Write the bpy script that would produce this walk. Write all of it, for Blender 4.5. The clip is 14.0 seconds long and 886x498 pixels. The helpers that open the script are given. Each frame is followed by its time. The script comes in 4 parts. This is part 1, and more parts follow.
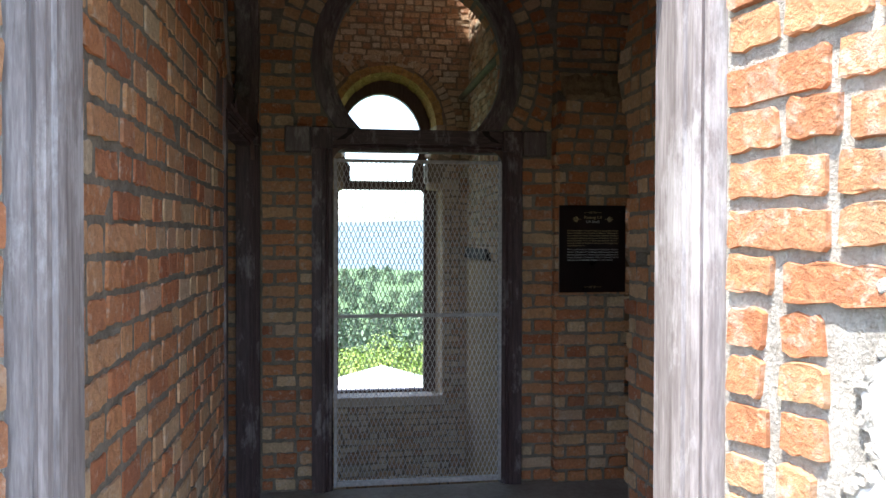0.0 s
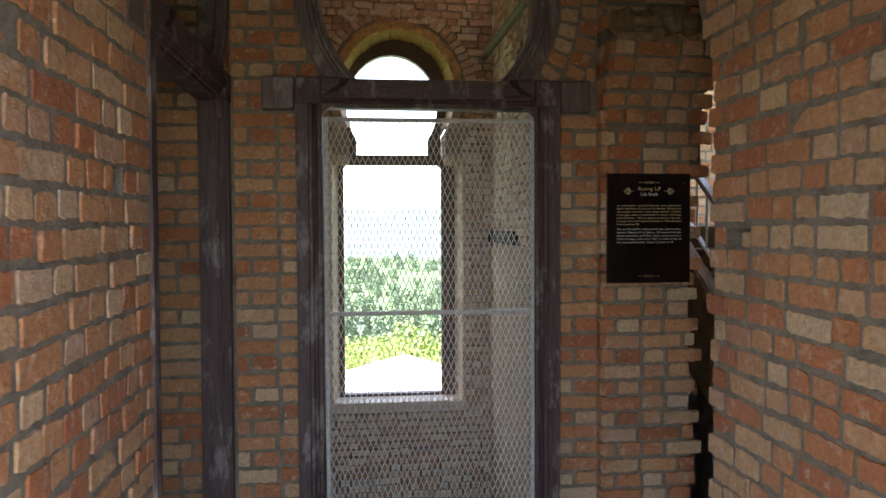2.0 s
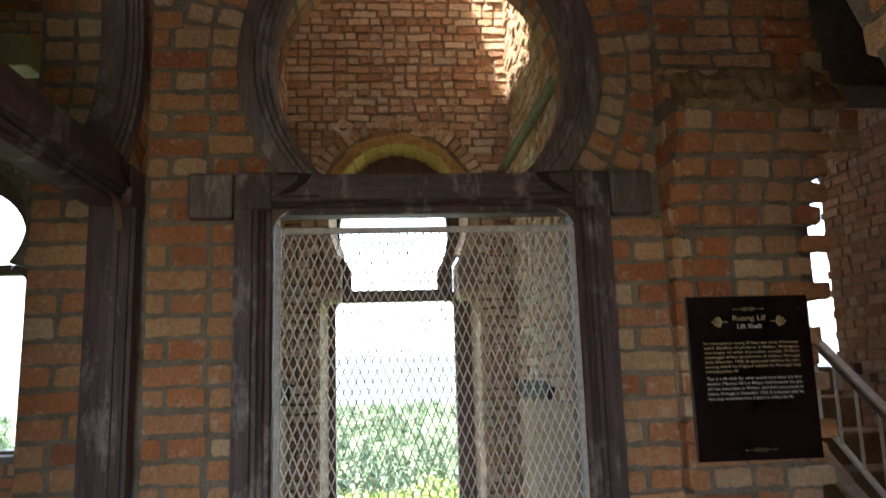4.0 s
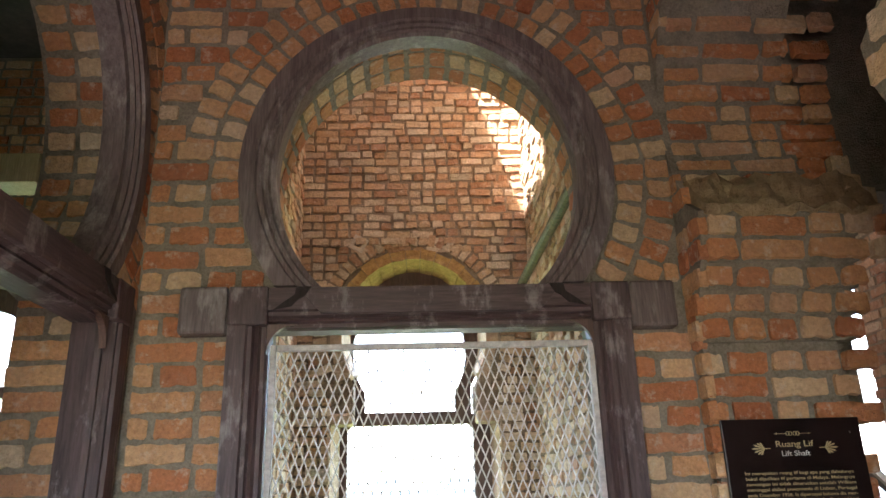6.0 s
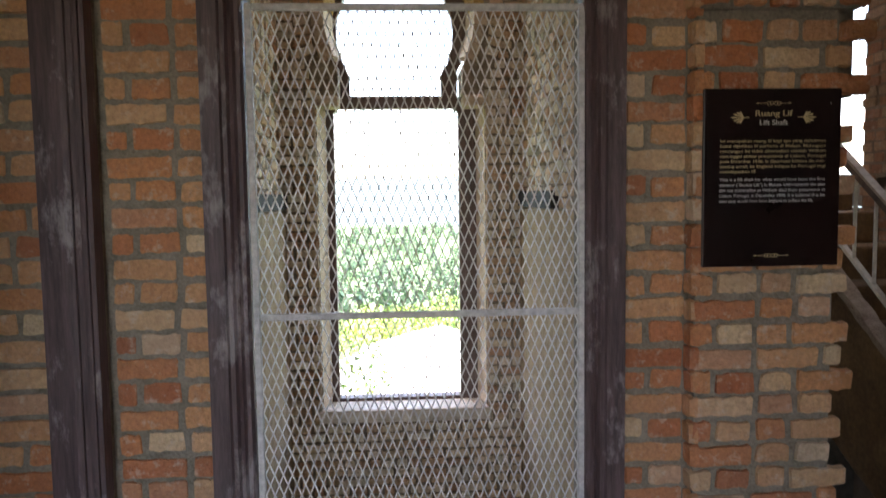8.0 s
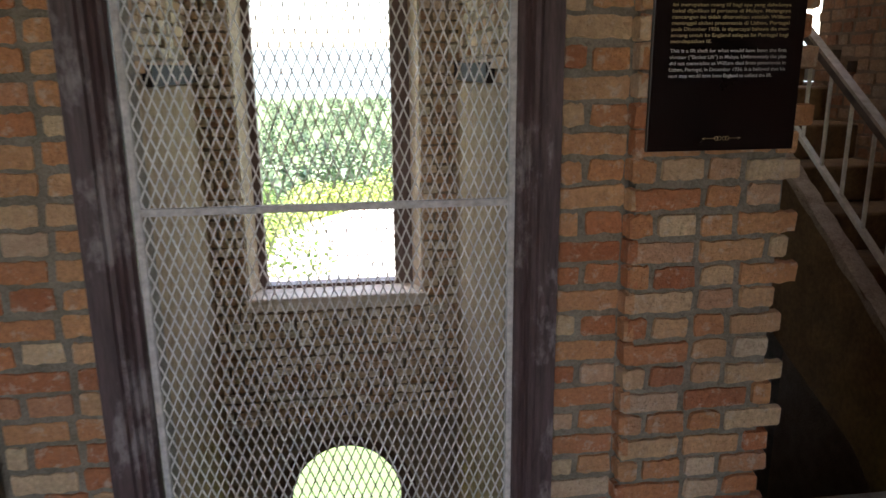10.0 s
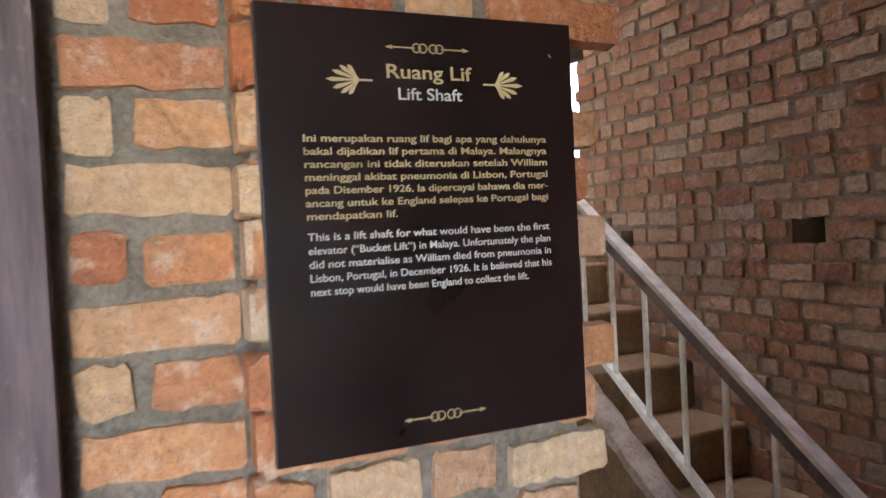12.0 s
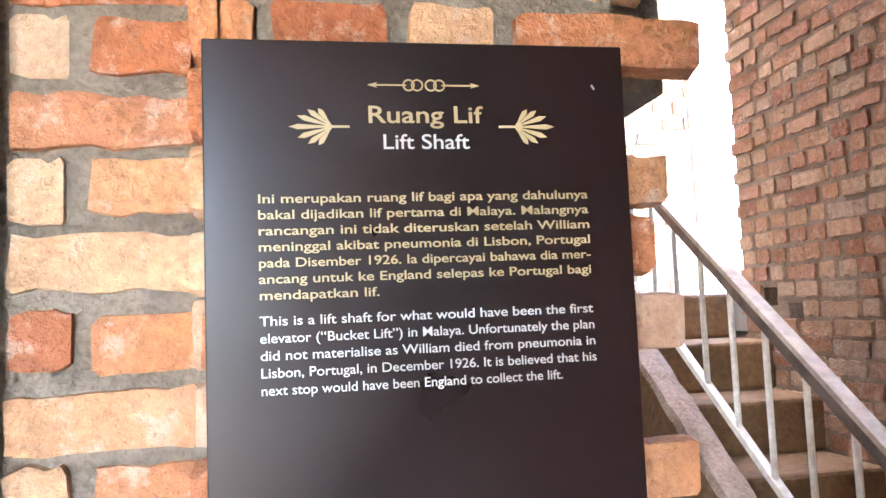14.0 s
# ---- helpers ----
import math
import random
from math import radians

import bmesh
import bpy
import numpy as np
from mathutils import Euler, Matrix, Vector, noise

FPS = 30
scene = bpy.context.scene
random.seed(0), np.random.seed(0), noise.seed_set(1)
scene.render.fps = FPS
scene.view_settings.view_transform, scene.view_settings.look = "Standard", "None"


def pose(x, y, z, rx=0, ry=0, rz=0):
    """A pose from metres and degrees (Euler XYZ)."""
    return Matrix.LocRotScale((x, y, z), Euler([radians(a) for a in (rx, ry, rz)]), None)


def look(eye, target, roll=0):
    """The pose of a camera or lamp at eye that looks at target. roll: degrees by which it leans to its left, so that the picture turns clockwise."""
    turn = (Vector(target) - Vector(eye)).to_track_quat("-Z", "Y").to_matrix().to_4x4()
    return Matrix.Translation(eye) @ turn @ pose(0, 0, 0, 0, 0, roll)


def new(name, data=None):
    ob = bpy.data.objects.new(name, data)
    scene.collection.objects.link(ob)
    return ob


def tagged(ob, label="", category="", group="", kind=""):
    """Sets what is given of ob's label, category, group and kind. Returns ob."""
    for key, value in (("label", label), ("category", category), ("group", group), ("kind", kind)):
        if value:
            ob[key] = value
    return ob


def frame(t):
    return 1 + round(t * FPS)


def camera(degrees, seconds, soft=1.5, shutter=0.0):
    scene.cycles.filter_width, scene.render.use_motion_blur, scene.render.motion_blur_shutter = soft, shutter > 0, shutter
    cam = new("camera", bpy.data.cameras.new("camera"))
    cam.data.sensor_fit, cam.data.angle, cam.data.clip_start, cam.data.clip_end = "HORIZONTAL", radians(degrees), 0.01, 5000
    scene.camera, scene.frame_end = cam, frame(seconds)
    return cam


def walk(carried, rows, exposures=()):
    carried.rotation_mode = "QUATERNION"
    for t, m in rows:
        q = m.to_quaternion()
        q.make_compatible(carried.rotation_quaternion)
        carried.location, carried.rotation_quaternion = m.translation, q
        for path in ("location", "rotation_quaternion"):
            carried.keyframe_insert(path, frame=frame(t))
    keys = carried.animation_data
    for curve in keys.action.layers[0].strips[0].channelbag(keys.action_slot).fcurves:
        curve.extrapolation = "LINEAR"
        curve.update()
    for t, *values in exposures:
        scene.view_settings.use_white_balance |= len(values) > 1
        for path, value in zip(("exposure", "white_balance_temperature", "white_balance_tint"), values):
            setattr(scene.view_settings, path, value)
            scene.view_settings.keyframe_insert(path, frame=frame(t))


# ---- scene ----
cam = camera(62.7, 14.0, shutter=0.3)
METRES, EYE, TILT, LEAN, TURN = 4.5, 1.62, 0.0, 0.0, -8.0
ROWS = [
    (0.0, 0.0, 0.0, 0.0, 0.0, -0.82, -0.12),
    (0.5, -0.0007, 0.0104, -0.0046, -0.02, -0.89, 0.13),
    (1.0, 0.0053, 0.059, -0.0062, 1.27, -1.9, 0.68),
    (1.5, 0.0113, 0.1246, -0.009, 1.74, -1.68, -0.54),
    (2.0, 0.0065, 0.2094, -0.0111, 1.84, -1.79, 0.26),
    (2.5, 0.0069, 0.2886, -0.0128, 1.91, -1.63, -0.0),
    (3.0, 0.0116, 0.3589, -0.0136, 2.15, 1.65, 0.26),
    (3.5, 0.0098, 0.4203, -0.0107, 2.39, 5.35, 0.86),
    (4.0, 0.0127, 0.4704, -0.003, 3.69, 9.5, 1.63),
    (4.2, 0.0137, 0.4832, -0.0012, 3.95, 11.9, 1.6),
    (6.3, 0.0253, 0.5116, 0.0016, 5.95, 18.95, 1.55),
    (6.5, 0.0255, 0.5124, -0.0008, 5.98, 16.23, 1.49),
    (7.0, 0.0269, 0.5159, -0.0092, 6.12, 9.14, 1.2),
    (7.5, 0.0274, 0.5198, -0.0165, 5.74, 2.03, 0.62),
    (8.0, 0.0271, 0.5224, -0.0231, 4.78, -4.3, 0.75),
    (8.2, 0.0272, 0.5236, -0.0254, 4.5, -6.4, 0.75),
]
# the approach to the board: eye, target, roll
NEAR = [
    (10.3, (0.634, 2.759, 1.518), (0.953, 4.671, 1.025), -0.5),
    (10.5, (0.734, 2.938, 1.506), (1.144, 4.843, 1.054), -0.6),
    (11.0, (0.931, 3.232, 1.516), (1.465, 5.134, 1.206), -1.3),
    (11.5, (1.102, 3.515, 1.540), (1.816, 5.374, 1.353), -1.9),
    (12.0, (1.264, 3.715, 1.547), (2.060, 5.549, 1.505), -2.9),
    (12.5, (1.396, 3.855, 1.555), (2.067, 5.738, 1.623), -1.7),
    (13.0, (1.495, 3.909, 1.560), (2.024, 5.835, 1.652), -2.8),
    (13.5, (1.527, 3.882, 1.562), (1.907, 5.841, 1.704), -2.2),
    (14.0, (1.532, 3.861, 1.559), (1.866, 5.827, 1.715), -2.3),
]
walk(cam, [(t, pose(0, 0, EYE, TILT, LEAN, TURN) @ pose(METRES * x, METRES * y, METRES * z, 90 + pitch, roll, yaw)) for t, x, y, z, yaw, pitch, roll in ROWS] + [(t, look(eye, target, roll)) for t, eye, target, roll in NEAR],
     exposures=[(0.0, 2.7, 6250, 10), (1.0, 2.9, 6500, 11), (1.5, 3.1, 6800, 12), (2.0, 3.6, 6950, 13), (3.0, 3.95, 7100, 15), (4.0, 3.8, 6950, 15), (6.5, 5.2, 6500, 14),
                (8.0, 4.0, 6950, 16), (10.5, 3.65, 7400, 18), (11.0, 3.9, 7400, 19), (12.0, 5.95, 6350, 17), (13.0, 6.8, 6300, 20), (14.0, 6.95, 6200, 21)])

# ---- world and sun ----
SUN_TRAVEL = Vector((1.0, 0.7, -3.1)).normalized()
world = bpy.data.worlds.new("world")
scene.world = world
world.use_nodes = True
wn = world.node_tree
sky = wn.nodes.new("ShaderNodeTexSky")
sky.sky_type, sky.sun_disc = "NISHITA", False
sky.sun_elevation = math.asin(-SUN_TRAVEL.z)
sky.sun_rotation = math.atan2(-SUN_TRAVEL.x, -SUN_TRAVEL.y)
sky.dust_density, sky.air_density = 1.5, 1.0
wn.links.new(sky.outputs[0], wn.nodes["Background"].inputs[0])
wn.nodes["Background"].inputs[1].default_value = 0.15
sun_data = bpy.data.lights.new("sun", "SUN")
sun_data.energy, sun_data.angle, sun_data.color = 2.3, radians(0.6), (1.0, 0.95, 0.88)
sun = new("sun", sun_data)
sun.matrix_world = look((0, 0, 30), Vector((0, 0, 30)) + SUN_TRAVEL)


# ---- materials ----
def material(name, rough=0.85, metal=0.0):
    m = bpy.data.materials.new(name)
    m.use_nodes = True
    b = m.node_tree.nodes["Principled BSDF"]
    b.inputs["Roughness"].default_value, b.inputs["Metallic"].default_value = rough, metal
    return m, m.node_tree, b


def node(nt, kind, **inputs):
    n = nt.nodes.new("ShaderNode" + kind)
    for k, v in inputs.items():
        n.inputs[k.replace("_", " ")].default_value = v
    return n


def coords(nt):
    return nt.nodes.new("ShaderNodeNewGeometry").outputs["Position"]


def noise_at(nt, scale, detail=4.0, rough=0.6, stretch=None, source=None):
    n = node(nt, "TexNoise", Scale=scale, Detail=detail, Roughness=rough)
    src = source or coords(nt)
    if stretch:
        mp = nt.nodes.new("ShaderNodeMapping")
        mp.inputs["Scale"].default_value = stretch
        nt.links.new(src, mp.inputs[0])
        src = mp.outputs[0]
    nt.links.new(src, n.inputs["Vector"])
    return n.outputs["Fac"]


def ramp(nt, fac, stops, constant=False):
    r = nt.nodes.new("ShaderNodeValToRGB")
    if constant:
        r.color_ramp.interpolation = "CONSTANT"
    els = r.color_ramp.elements
    while len(els) < len(stops):
        els.new(0.5)
    for e, (p, c) in zip(els, stops):
        e.position, e.color = p, (*c, 1)
    nt.links.new(fac, r.inputs[0])
    return r.outputs[0]


def mix(nt, fac, a, b, how="MIX"):
    n = nt.nodes.new("ShaderNodeMix")
    n.data_type, n.blend_type = "RGBA", how
    for v, sock in ((fac, n.inputs[0]), (a, n.inputs[6]), (b, n.inputs[7])):
        if isinstance(v, (int, float)):
            sock.default_value = v
        elif isinstance(v, tuple):
            sock.default_value = (*v, 1)
        else:
            nt.links.new(v, sock)
    return n.outputs[2]


def bump(nt, b, height, strength=0.5, dist=0.004):
    n = node(nt, "Bump", Strength=strength, Distance=dist)
    nt.links.new(height, n.inputs["Height"])
    nt.links.new(n.outputs[0], b.inputs["Normal"])


def brick_material(name, stops, joined, stain=(0.38, 0.29, 0.20), stain_amount=0.35, cover=0.56, depth=0.028):
    m, nt, b = material(name, 0.9)
    if joined:
        rnd = nt.nodes.new("ShaderNodeNewGeometry").outputs["Random Per Island"]
    else:
        rnd = nt.nodes.new("ShaderNodeObjectInfo").outputs["Random"]
    base = ramp(nt, rnd, stops)
    grain = noise_at(nt, 60, 6, 0.7)
    blot = noise_at(nt, 14, 5, 0.65)
    wide = noise_at(nt, 2.3, 4, 0.6)
    col = mix(nt, 0.75, base, ramp(nt, grain, [(0.3, (0.55, 0.5, 0.46)), (0.7, (1.25, 1.25, 1.2))]), "MULTIPLY")
    col = mix(nt, ramp(nt, blot, [(cover, (0, 0, 0)), (cover + 0.16, (stain_amount,) * 3)]), col, stain)
    col = mix(nt, ramp(nt, wide, [(0.35, (0.3,) * 3), (0.6, (0, 0, 0))]), col, (0.16, 0.10, 0.07))
    flush = noise_at(nt, 7, 3, 0.5)
    col = mix(nt, ramp(nt, flush, [(0.42, (0, 0, 0)), (0.62, (0.35,) * 3)]), col, mix(nt, 0.5, base, (0.52, 0.21, 0.10)))
    speck = noise_at(nt, 130, 5, 0.75)
    col = mix(nt, ramp(nt, speck, [(0.60, (0, 0, 0)), (0.74, (0.4,) * 3)]), col, (0.60, 0.47, 0.37))
    smear = noise_at(nt, 22, 6, 0.7)
    col = mix(nt, ramp(nt, smear, [(0.55, (0, 0, 0)), (0.66, (0.55,) * 3)]), col, (0.64, 0.52, 0.40))
    pit = noise_at(nt, 75, 4, 0.8)
    col = mix(nt, ramp(nt, pit, [(0.28, (0.6,) * 3), (0.40, (0, 0, 0))]), col, (0.17, 0.09, 0.055))
    nt.links.new(col, b.inputs["Base Color"])
    hh = mix(nt, 0.5, grain, blot)
    pits = noise_at(nt, 28, 5, 0.75)
    bump(nt, b, mix(nt, 0.5, hh, pits), 1.0, depth)
    return m


WARM = [(0.0, (0.42, 0.135, 0.056)), (0.15, (0.55, 0.200, 0.082)), (0.38, (0.61, 0.280, 0.123)), (0.58, (0.64, 0.350, 0.175)),
        (0.72, (0.67, 0.435, 0.245)), (0.84, (0.70, 0.520, 0.325)), (0.92, (0.53, 0.220, 0.105)), (1.0, (0.71, 0.580, 0.410))]
RED = [(0.0, (0.50, 0.245, 0.15)), (0.4, (0.64, 0.37, 0.225)), (0.75, (0.70, 0.48, 0.31)), (1.0, (0.62, 0.49, 0.355))]
BROWN = [(0.0, (0.46, 0.25, 0.145)), (0.3, (0.60, 0.39, 0.23)), (0.65, (0.68, 0.51, 0.335)), (0.85, (0.72, 0.60, 0.44)), (1.0, (0.50, 0.43, 0.31))]
brick_one, brick_many = brick_material("brick", WARM, False), brick_material("brick_joined", WARM, True)
red_one, red_many = brick_material("red_brick", RED, False), brick_material("red_brick_joined", RED, True)
shaft_many = brick_material("shaft_brick", BROWN, True, (0.36, 0.32, 0.25), 0.6)
shaft_one = brick_material("shaft_brick_single", BROWN, False, (0.36, 0.32, 0.25), 0.6)
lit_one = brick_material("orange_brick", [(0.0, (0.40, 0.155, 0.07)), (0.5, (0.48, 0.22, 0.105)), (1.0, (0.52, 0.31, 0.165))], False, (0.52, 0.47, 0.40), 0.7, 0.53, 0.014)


def rough_material(name, low, high, scale=9.0, rough=0.9, strength=0.8, dist=0.012):
    m, nt, b = material(name, rough)
    grain, wide = noise_at(nt, scale * 8, 6, 0.7), noise_at(nt, scale, 5, 0.6)
    col = ramp(nt, mix(nt, 0.55, grain, wide), [(0.32, low), (0.68, high)])
    nt.links.new(col, b.inputs["Base Color"])
    bump(nt, b, mix(nt, 0.5, grain, wide), strength, dist)
    return m


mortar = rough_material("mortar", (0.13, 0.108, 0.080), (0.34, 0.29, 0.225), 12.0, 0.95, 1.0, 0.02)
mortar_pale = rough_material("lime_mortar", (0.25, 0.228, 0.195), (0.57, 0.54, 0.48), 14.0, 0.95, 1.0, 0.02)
mortar_shaft = rough_material("shaft_mortar", (0.14, 0.10, 0.065), (0.40, 0.30, 0.21), 10.0, 0.95, 1.0, 0.02)
mortar_stair = rough_material("stair_mortar", (0.24, 0.165, 0.11), (0.48, 0.36, 0.26), 10.0, 0.95, 1.0, 0.02)
plaster = rough_material("old_plaster", (0.36, 0.335, 0.30), (0.70, 0.68, 0.63), 6.0, 0.9, 0.6, 0.008)
yellow_plaster = rough_material("yellow_plaster", (0.28, 0.13, 0.035), (0.72, 0.44, 0.15), 24.0, 0.9, 1.0, 0.03)
stained_lime = rough_material("stained_lime", (0.22, 0.135, 0.068), (0.54, 0.375, 0.215), 16.0, 0.9, 1.0, 0.03)
concrete = rough_material("concrete", (0.24, 0.22, 0.19), (0.42, 0.39, 0.34), 3.0)
hall_floor = rough_material("dusty_screed", (0.27, 0.225, 0.18), (0.47, 0.41, 0.335), 3.0)
pale_floor = rough_material("pale_screed", (0.42, 0.39, 0.34), (0.6, 0.57, 0.5), 2.0)
worn_edge = rough_material("worn_tan_edge", (0.20, 0.13, 0.08), (0.48, 0.36, 0.25), 9.0, 0.9, 1.0, 0.02)
step_mat = rough_material("worn_step", (0.095, 0.050, 0.020), (0.27, 0.155, 0.065), 5.0)
reveal_tan = rough_material("tan_arris", (0.28, 0.175, 0.105), (0.64, 0.475, 0.33), 14.0)
# near-black colour for unseen ceilings, to cut bounced light
low_bounce = rough_material("low_bounce_ceiling", (0.035, 0.03, 0.025), (0.10, 0.085, 0.07), 2.0)
# concrete darkened: less bounce from the porch, shade in the stair pit
dark_concrete = rough_material("dimmed_concrete", (0.10, 0.085, 0.07), (0.22, 0.19, 0.15), 3.0)
sill_stone = rough_material("sill_stone", (0.40, 0.31, 0.225), (0.70, 0.58, 0.45), 20.0)
# hill colour carries the blue of distance haze
hill_mat = rough_material("hazed_hill_forest", (0.088, 0.125, 0.138), (0.14, 0.185, 0.195), 0.02, 1.0, 0.0)
grass = rough_material("grass", (0.05, 0.10, 0.03), (0.10, 0.17, 0.055), 0.15)
roof_mat = rough_material("pale_roof", (0.66, 0.65, 0.62), (0.85, 0.84, 0.80), 0.8, 0.6)


def wood_material(name, low, high, worn, rough=0.6, along="z"):
    m, nt, b = material(name, rough)
    lie = lambda cross, run: tuple(run if a == along else cross for a in "xyz")
    streak = noise_at(nt, 6, 6, 0.7, lie(9, 0.7))
    fine = noise_at(nt, 30, 4, 0.6, lie(6, 0.6))
    patch = noise_at(nt, 3.5, 9, 0.72, (2.2, 2.2, 0.9))
    col = ramp(nt, streak, [(0.3, low), (0.7, high)])
    col = mix(nt, ramp(nt, patch, [(0.53, (0, 0, 0)), (0.62, (0.7,) * 3)]), col, worn)
    col = mix(nt, 0.5, col, ramp(nt, fine, [(0.35, (0.6, 0.58, 0.56)), (0.65, (1.2, 1.2, 1.2))]), "MULTIPLY")
    nt.links.new(col, b.inputs["Base Color"])
    bump(nt, b, mix(nt, 0.5, streak, fine), 0.5, 0.004)
    return m


TEAK = ((0.034, 0.017, 0.017), (0.115, 0.070, 0.068), (0.29, 0.245, 0.235), 0.6)
wood = wood_material("weathered_teak", *TEAK)
wood_x = wood_material("weathered_teak_beam", *TEAK, along="x")
wood_y = wood_material("weathered_teak_cross_beam", *TEAK, along="y")
bleached = wood_material("bleached_teak", (0.075, 0.048, 0.045), (0.20, 0.15, 0.14), (0.33, 0.29, 0.275), 0.55)
grey_wood = wood_material("grey_weathered_wood", (0.15, 0.125, 0.118), (0.34, 0.305, 0.295), (0.42, 0.395, 0.385), 0.75)
window_wood = wood_material("dark_window_wood", (0.075, 0.038, 0.028), (0.16, 0.09, 0.068), (0.19, 0.13, 0.10))
# near black for decayed joints, and for shade painted inside wall holes
crack_and_hole_dark = wood_material("decayed_wood_and_hole_shade", (0.010, 0.006, 0.005), (0.03, 0.018, 0.015), (0.05, 0.035, 0.03), 0.9)
plank_wood = wood_material("yellow_plank", (0.45, 0.36, 0.18), (0.6, 0.5, 0.28), (0.55, 0.46, 0.25))


def metal_material(name, low, high, rough, metal, scale=40):
    m, nt, b = material(name, rough, metal)
    f = noise_at(nt, scale, 5, 0.65)
    nt.links.new(ramp(nt, f, [(0.35, low), (0.65, high)]), b.inputs["Base Color"])
    bump(nt, b, f, 0.2, 0.001)
    return m


galv = metal_material("galvanised_paint", (0.36, 0.325, 0.30), (0.56, 0.515, 0.48), 0.6, 0.0)
mesh_metal = metal_material("mesh_metal", (0.52, 0.47, 0.43), (0.74, 0.68, 0.62), 0.55, 0.1)
rail_metal = metal_material("worn_rail_metal", (0.66, 0.61, 0.51), (0.88, 0.83, 0.72), 0.35, 0.0)
# pale tone stands for light and reflection on the handrail's top
cap_mat = metal_material("lit_handrail_top", (0.50, 0.42, 0.32), (0.76, 0.67, 0.54), 0.25, 0.0, 14)
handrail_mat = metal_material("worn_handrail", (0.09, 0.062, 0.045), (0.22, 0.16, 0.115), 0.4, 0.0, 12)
iron = metal_material("black_iron_and_hole", (0.03, 0.028, 0.026), (0.08, 0.07, 0.065), 0.6, 0.4)
pipe_mat = metal_material("old_pipe", (0.06, 0.048, 0.028), (0.15, 0.12, 0.07), 0.6, 0.1)


def sign_material():
    m, nt, b = material("dark_acrylic", 0.32)
    b.inputs["Specular IOR Level"].default_value = 0.42
    f, g = noise_at(nt, 4.0, 2, 0.45), noise_at(nt, 9, 4, 0.5)
    col = ramp(nt, f, [(0.25, (0.009, 0.0045, 0.0042)), (0.75, (0.022, 0.0095, 0.008))])
    nt.links.new(col, b.inputs["Base Color"])
    nt.links.new(ramp(nt, g, [(0.3, (0.27,) * 3), (0.7, (0.37,) * 3)]), b.inputs["Roughness"])
    return m


def plain(name, colour, rough=0.5):
    m, nt, b = material(name, rough)
    b.inputs["Base Color"].default_value = (*colour, 1)
    return m


sign_mat, gold_ink, white_ink = sign_material(), plain("gold_ink", (0.43, 0.335, 0.175)), plain("white_ink", (0.54, 0.53, 0.51))


def leaf_material(name, stops):
    m, nt, b = material(name, 0.6)
    rnd = nt.nodes.new("ShaderNodeNewGeometry").outputs["Random Per Island"]
    each = nt.nodes.new("ShaderNodeObjectInfo").outputs["Random"]
    tint = ramp(nt, each, [(0.0, (0.42, 0.55, 0.5)), (0.35, (0.8, 0.85, 0.7)), (0.7, (0.95, 1.0, 0.85)), (1.0, (1.15, 1.12, 0.8))])
    nt.links.new(mix(nt, 1.0, ramp(nt, rnd, stops), tint, "MULTIPLY"), b.inputs["Base Color"])
    b.inputs["Subsurface Weight"].default_value = 0.0
    return m


leaf_near = leaf_material("leaves", [(0.0, (0.09, 0.14, 0.022)), (0.5, (0.17, 0.26, 0.045)), (1.0, (0.29, 0.37, 0.09))])
# distance haze is put into the bluish green of these far leaves
leaf_far = leaf_material("hazed_far_leaves", [(0.0, (0.05, 0.09, 0.06)), (1.0, (0.12, 0.17, 0.10))])
bark = rough_material("bark", (0.08, 0.06, 0.04), (0.2, 0.15, 0.1), 10.0)


# ---- building helpers ----
def link_mesh(name, bm, mat):
    me = bpy.data.meshes.new(name)
    bm.normal_update()
    bm.to_mesh(me)
    bm.free()
    me.materials.append(mat)
    return new(name, me)


def part(name, bm, mat, parent, label=""):
    ob = link_mesh(name, bm, mat)
    ob.parent = parent
    if label:
        tagged(ob, label)
    return ob


def thing(name, label, category, at=(0, 0, 0), group="", kind=""):
    ob = new(name)
    ob.location = at
    ob.empty_display_size = 0.1
    return tagged(ob, label, category, group, kind)


def setting(name, bm, mat, label, category):
    return tagged(link_mesh(name, bm, mat), label, category, kind="structure")


def box(bm, x0, x1, y0, y1, z0, z1, bevel=0.0):
    made = bmesh.ops.create_cube(bm, size=1.0)["verts"]
    for v in made:
        v.co = Vector((x0 + (v.co.x + 0.5) * (x1 - x0), y0 + (v.co.y + 0.5) * (y1 - y0), z0 + (v.co.z + 0.5) * (z1 - z0)))
    if bevel:
        edges = list({e for v in made for e in v.link_edges})
        bmesh.ops.bevel(bm, geom=edges, offset=bevel, segments=2, affect="EDGES", profile=0.5)
    return bm


def one_box(*a, **k):
    return box(bmesh.new(), *a, **k)


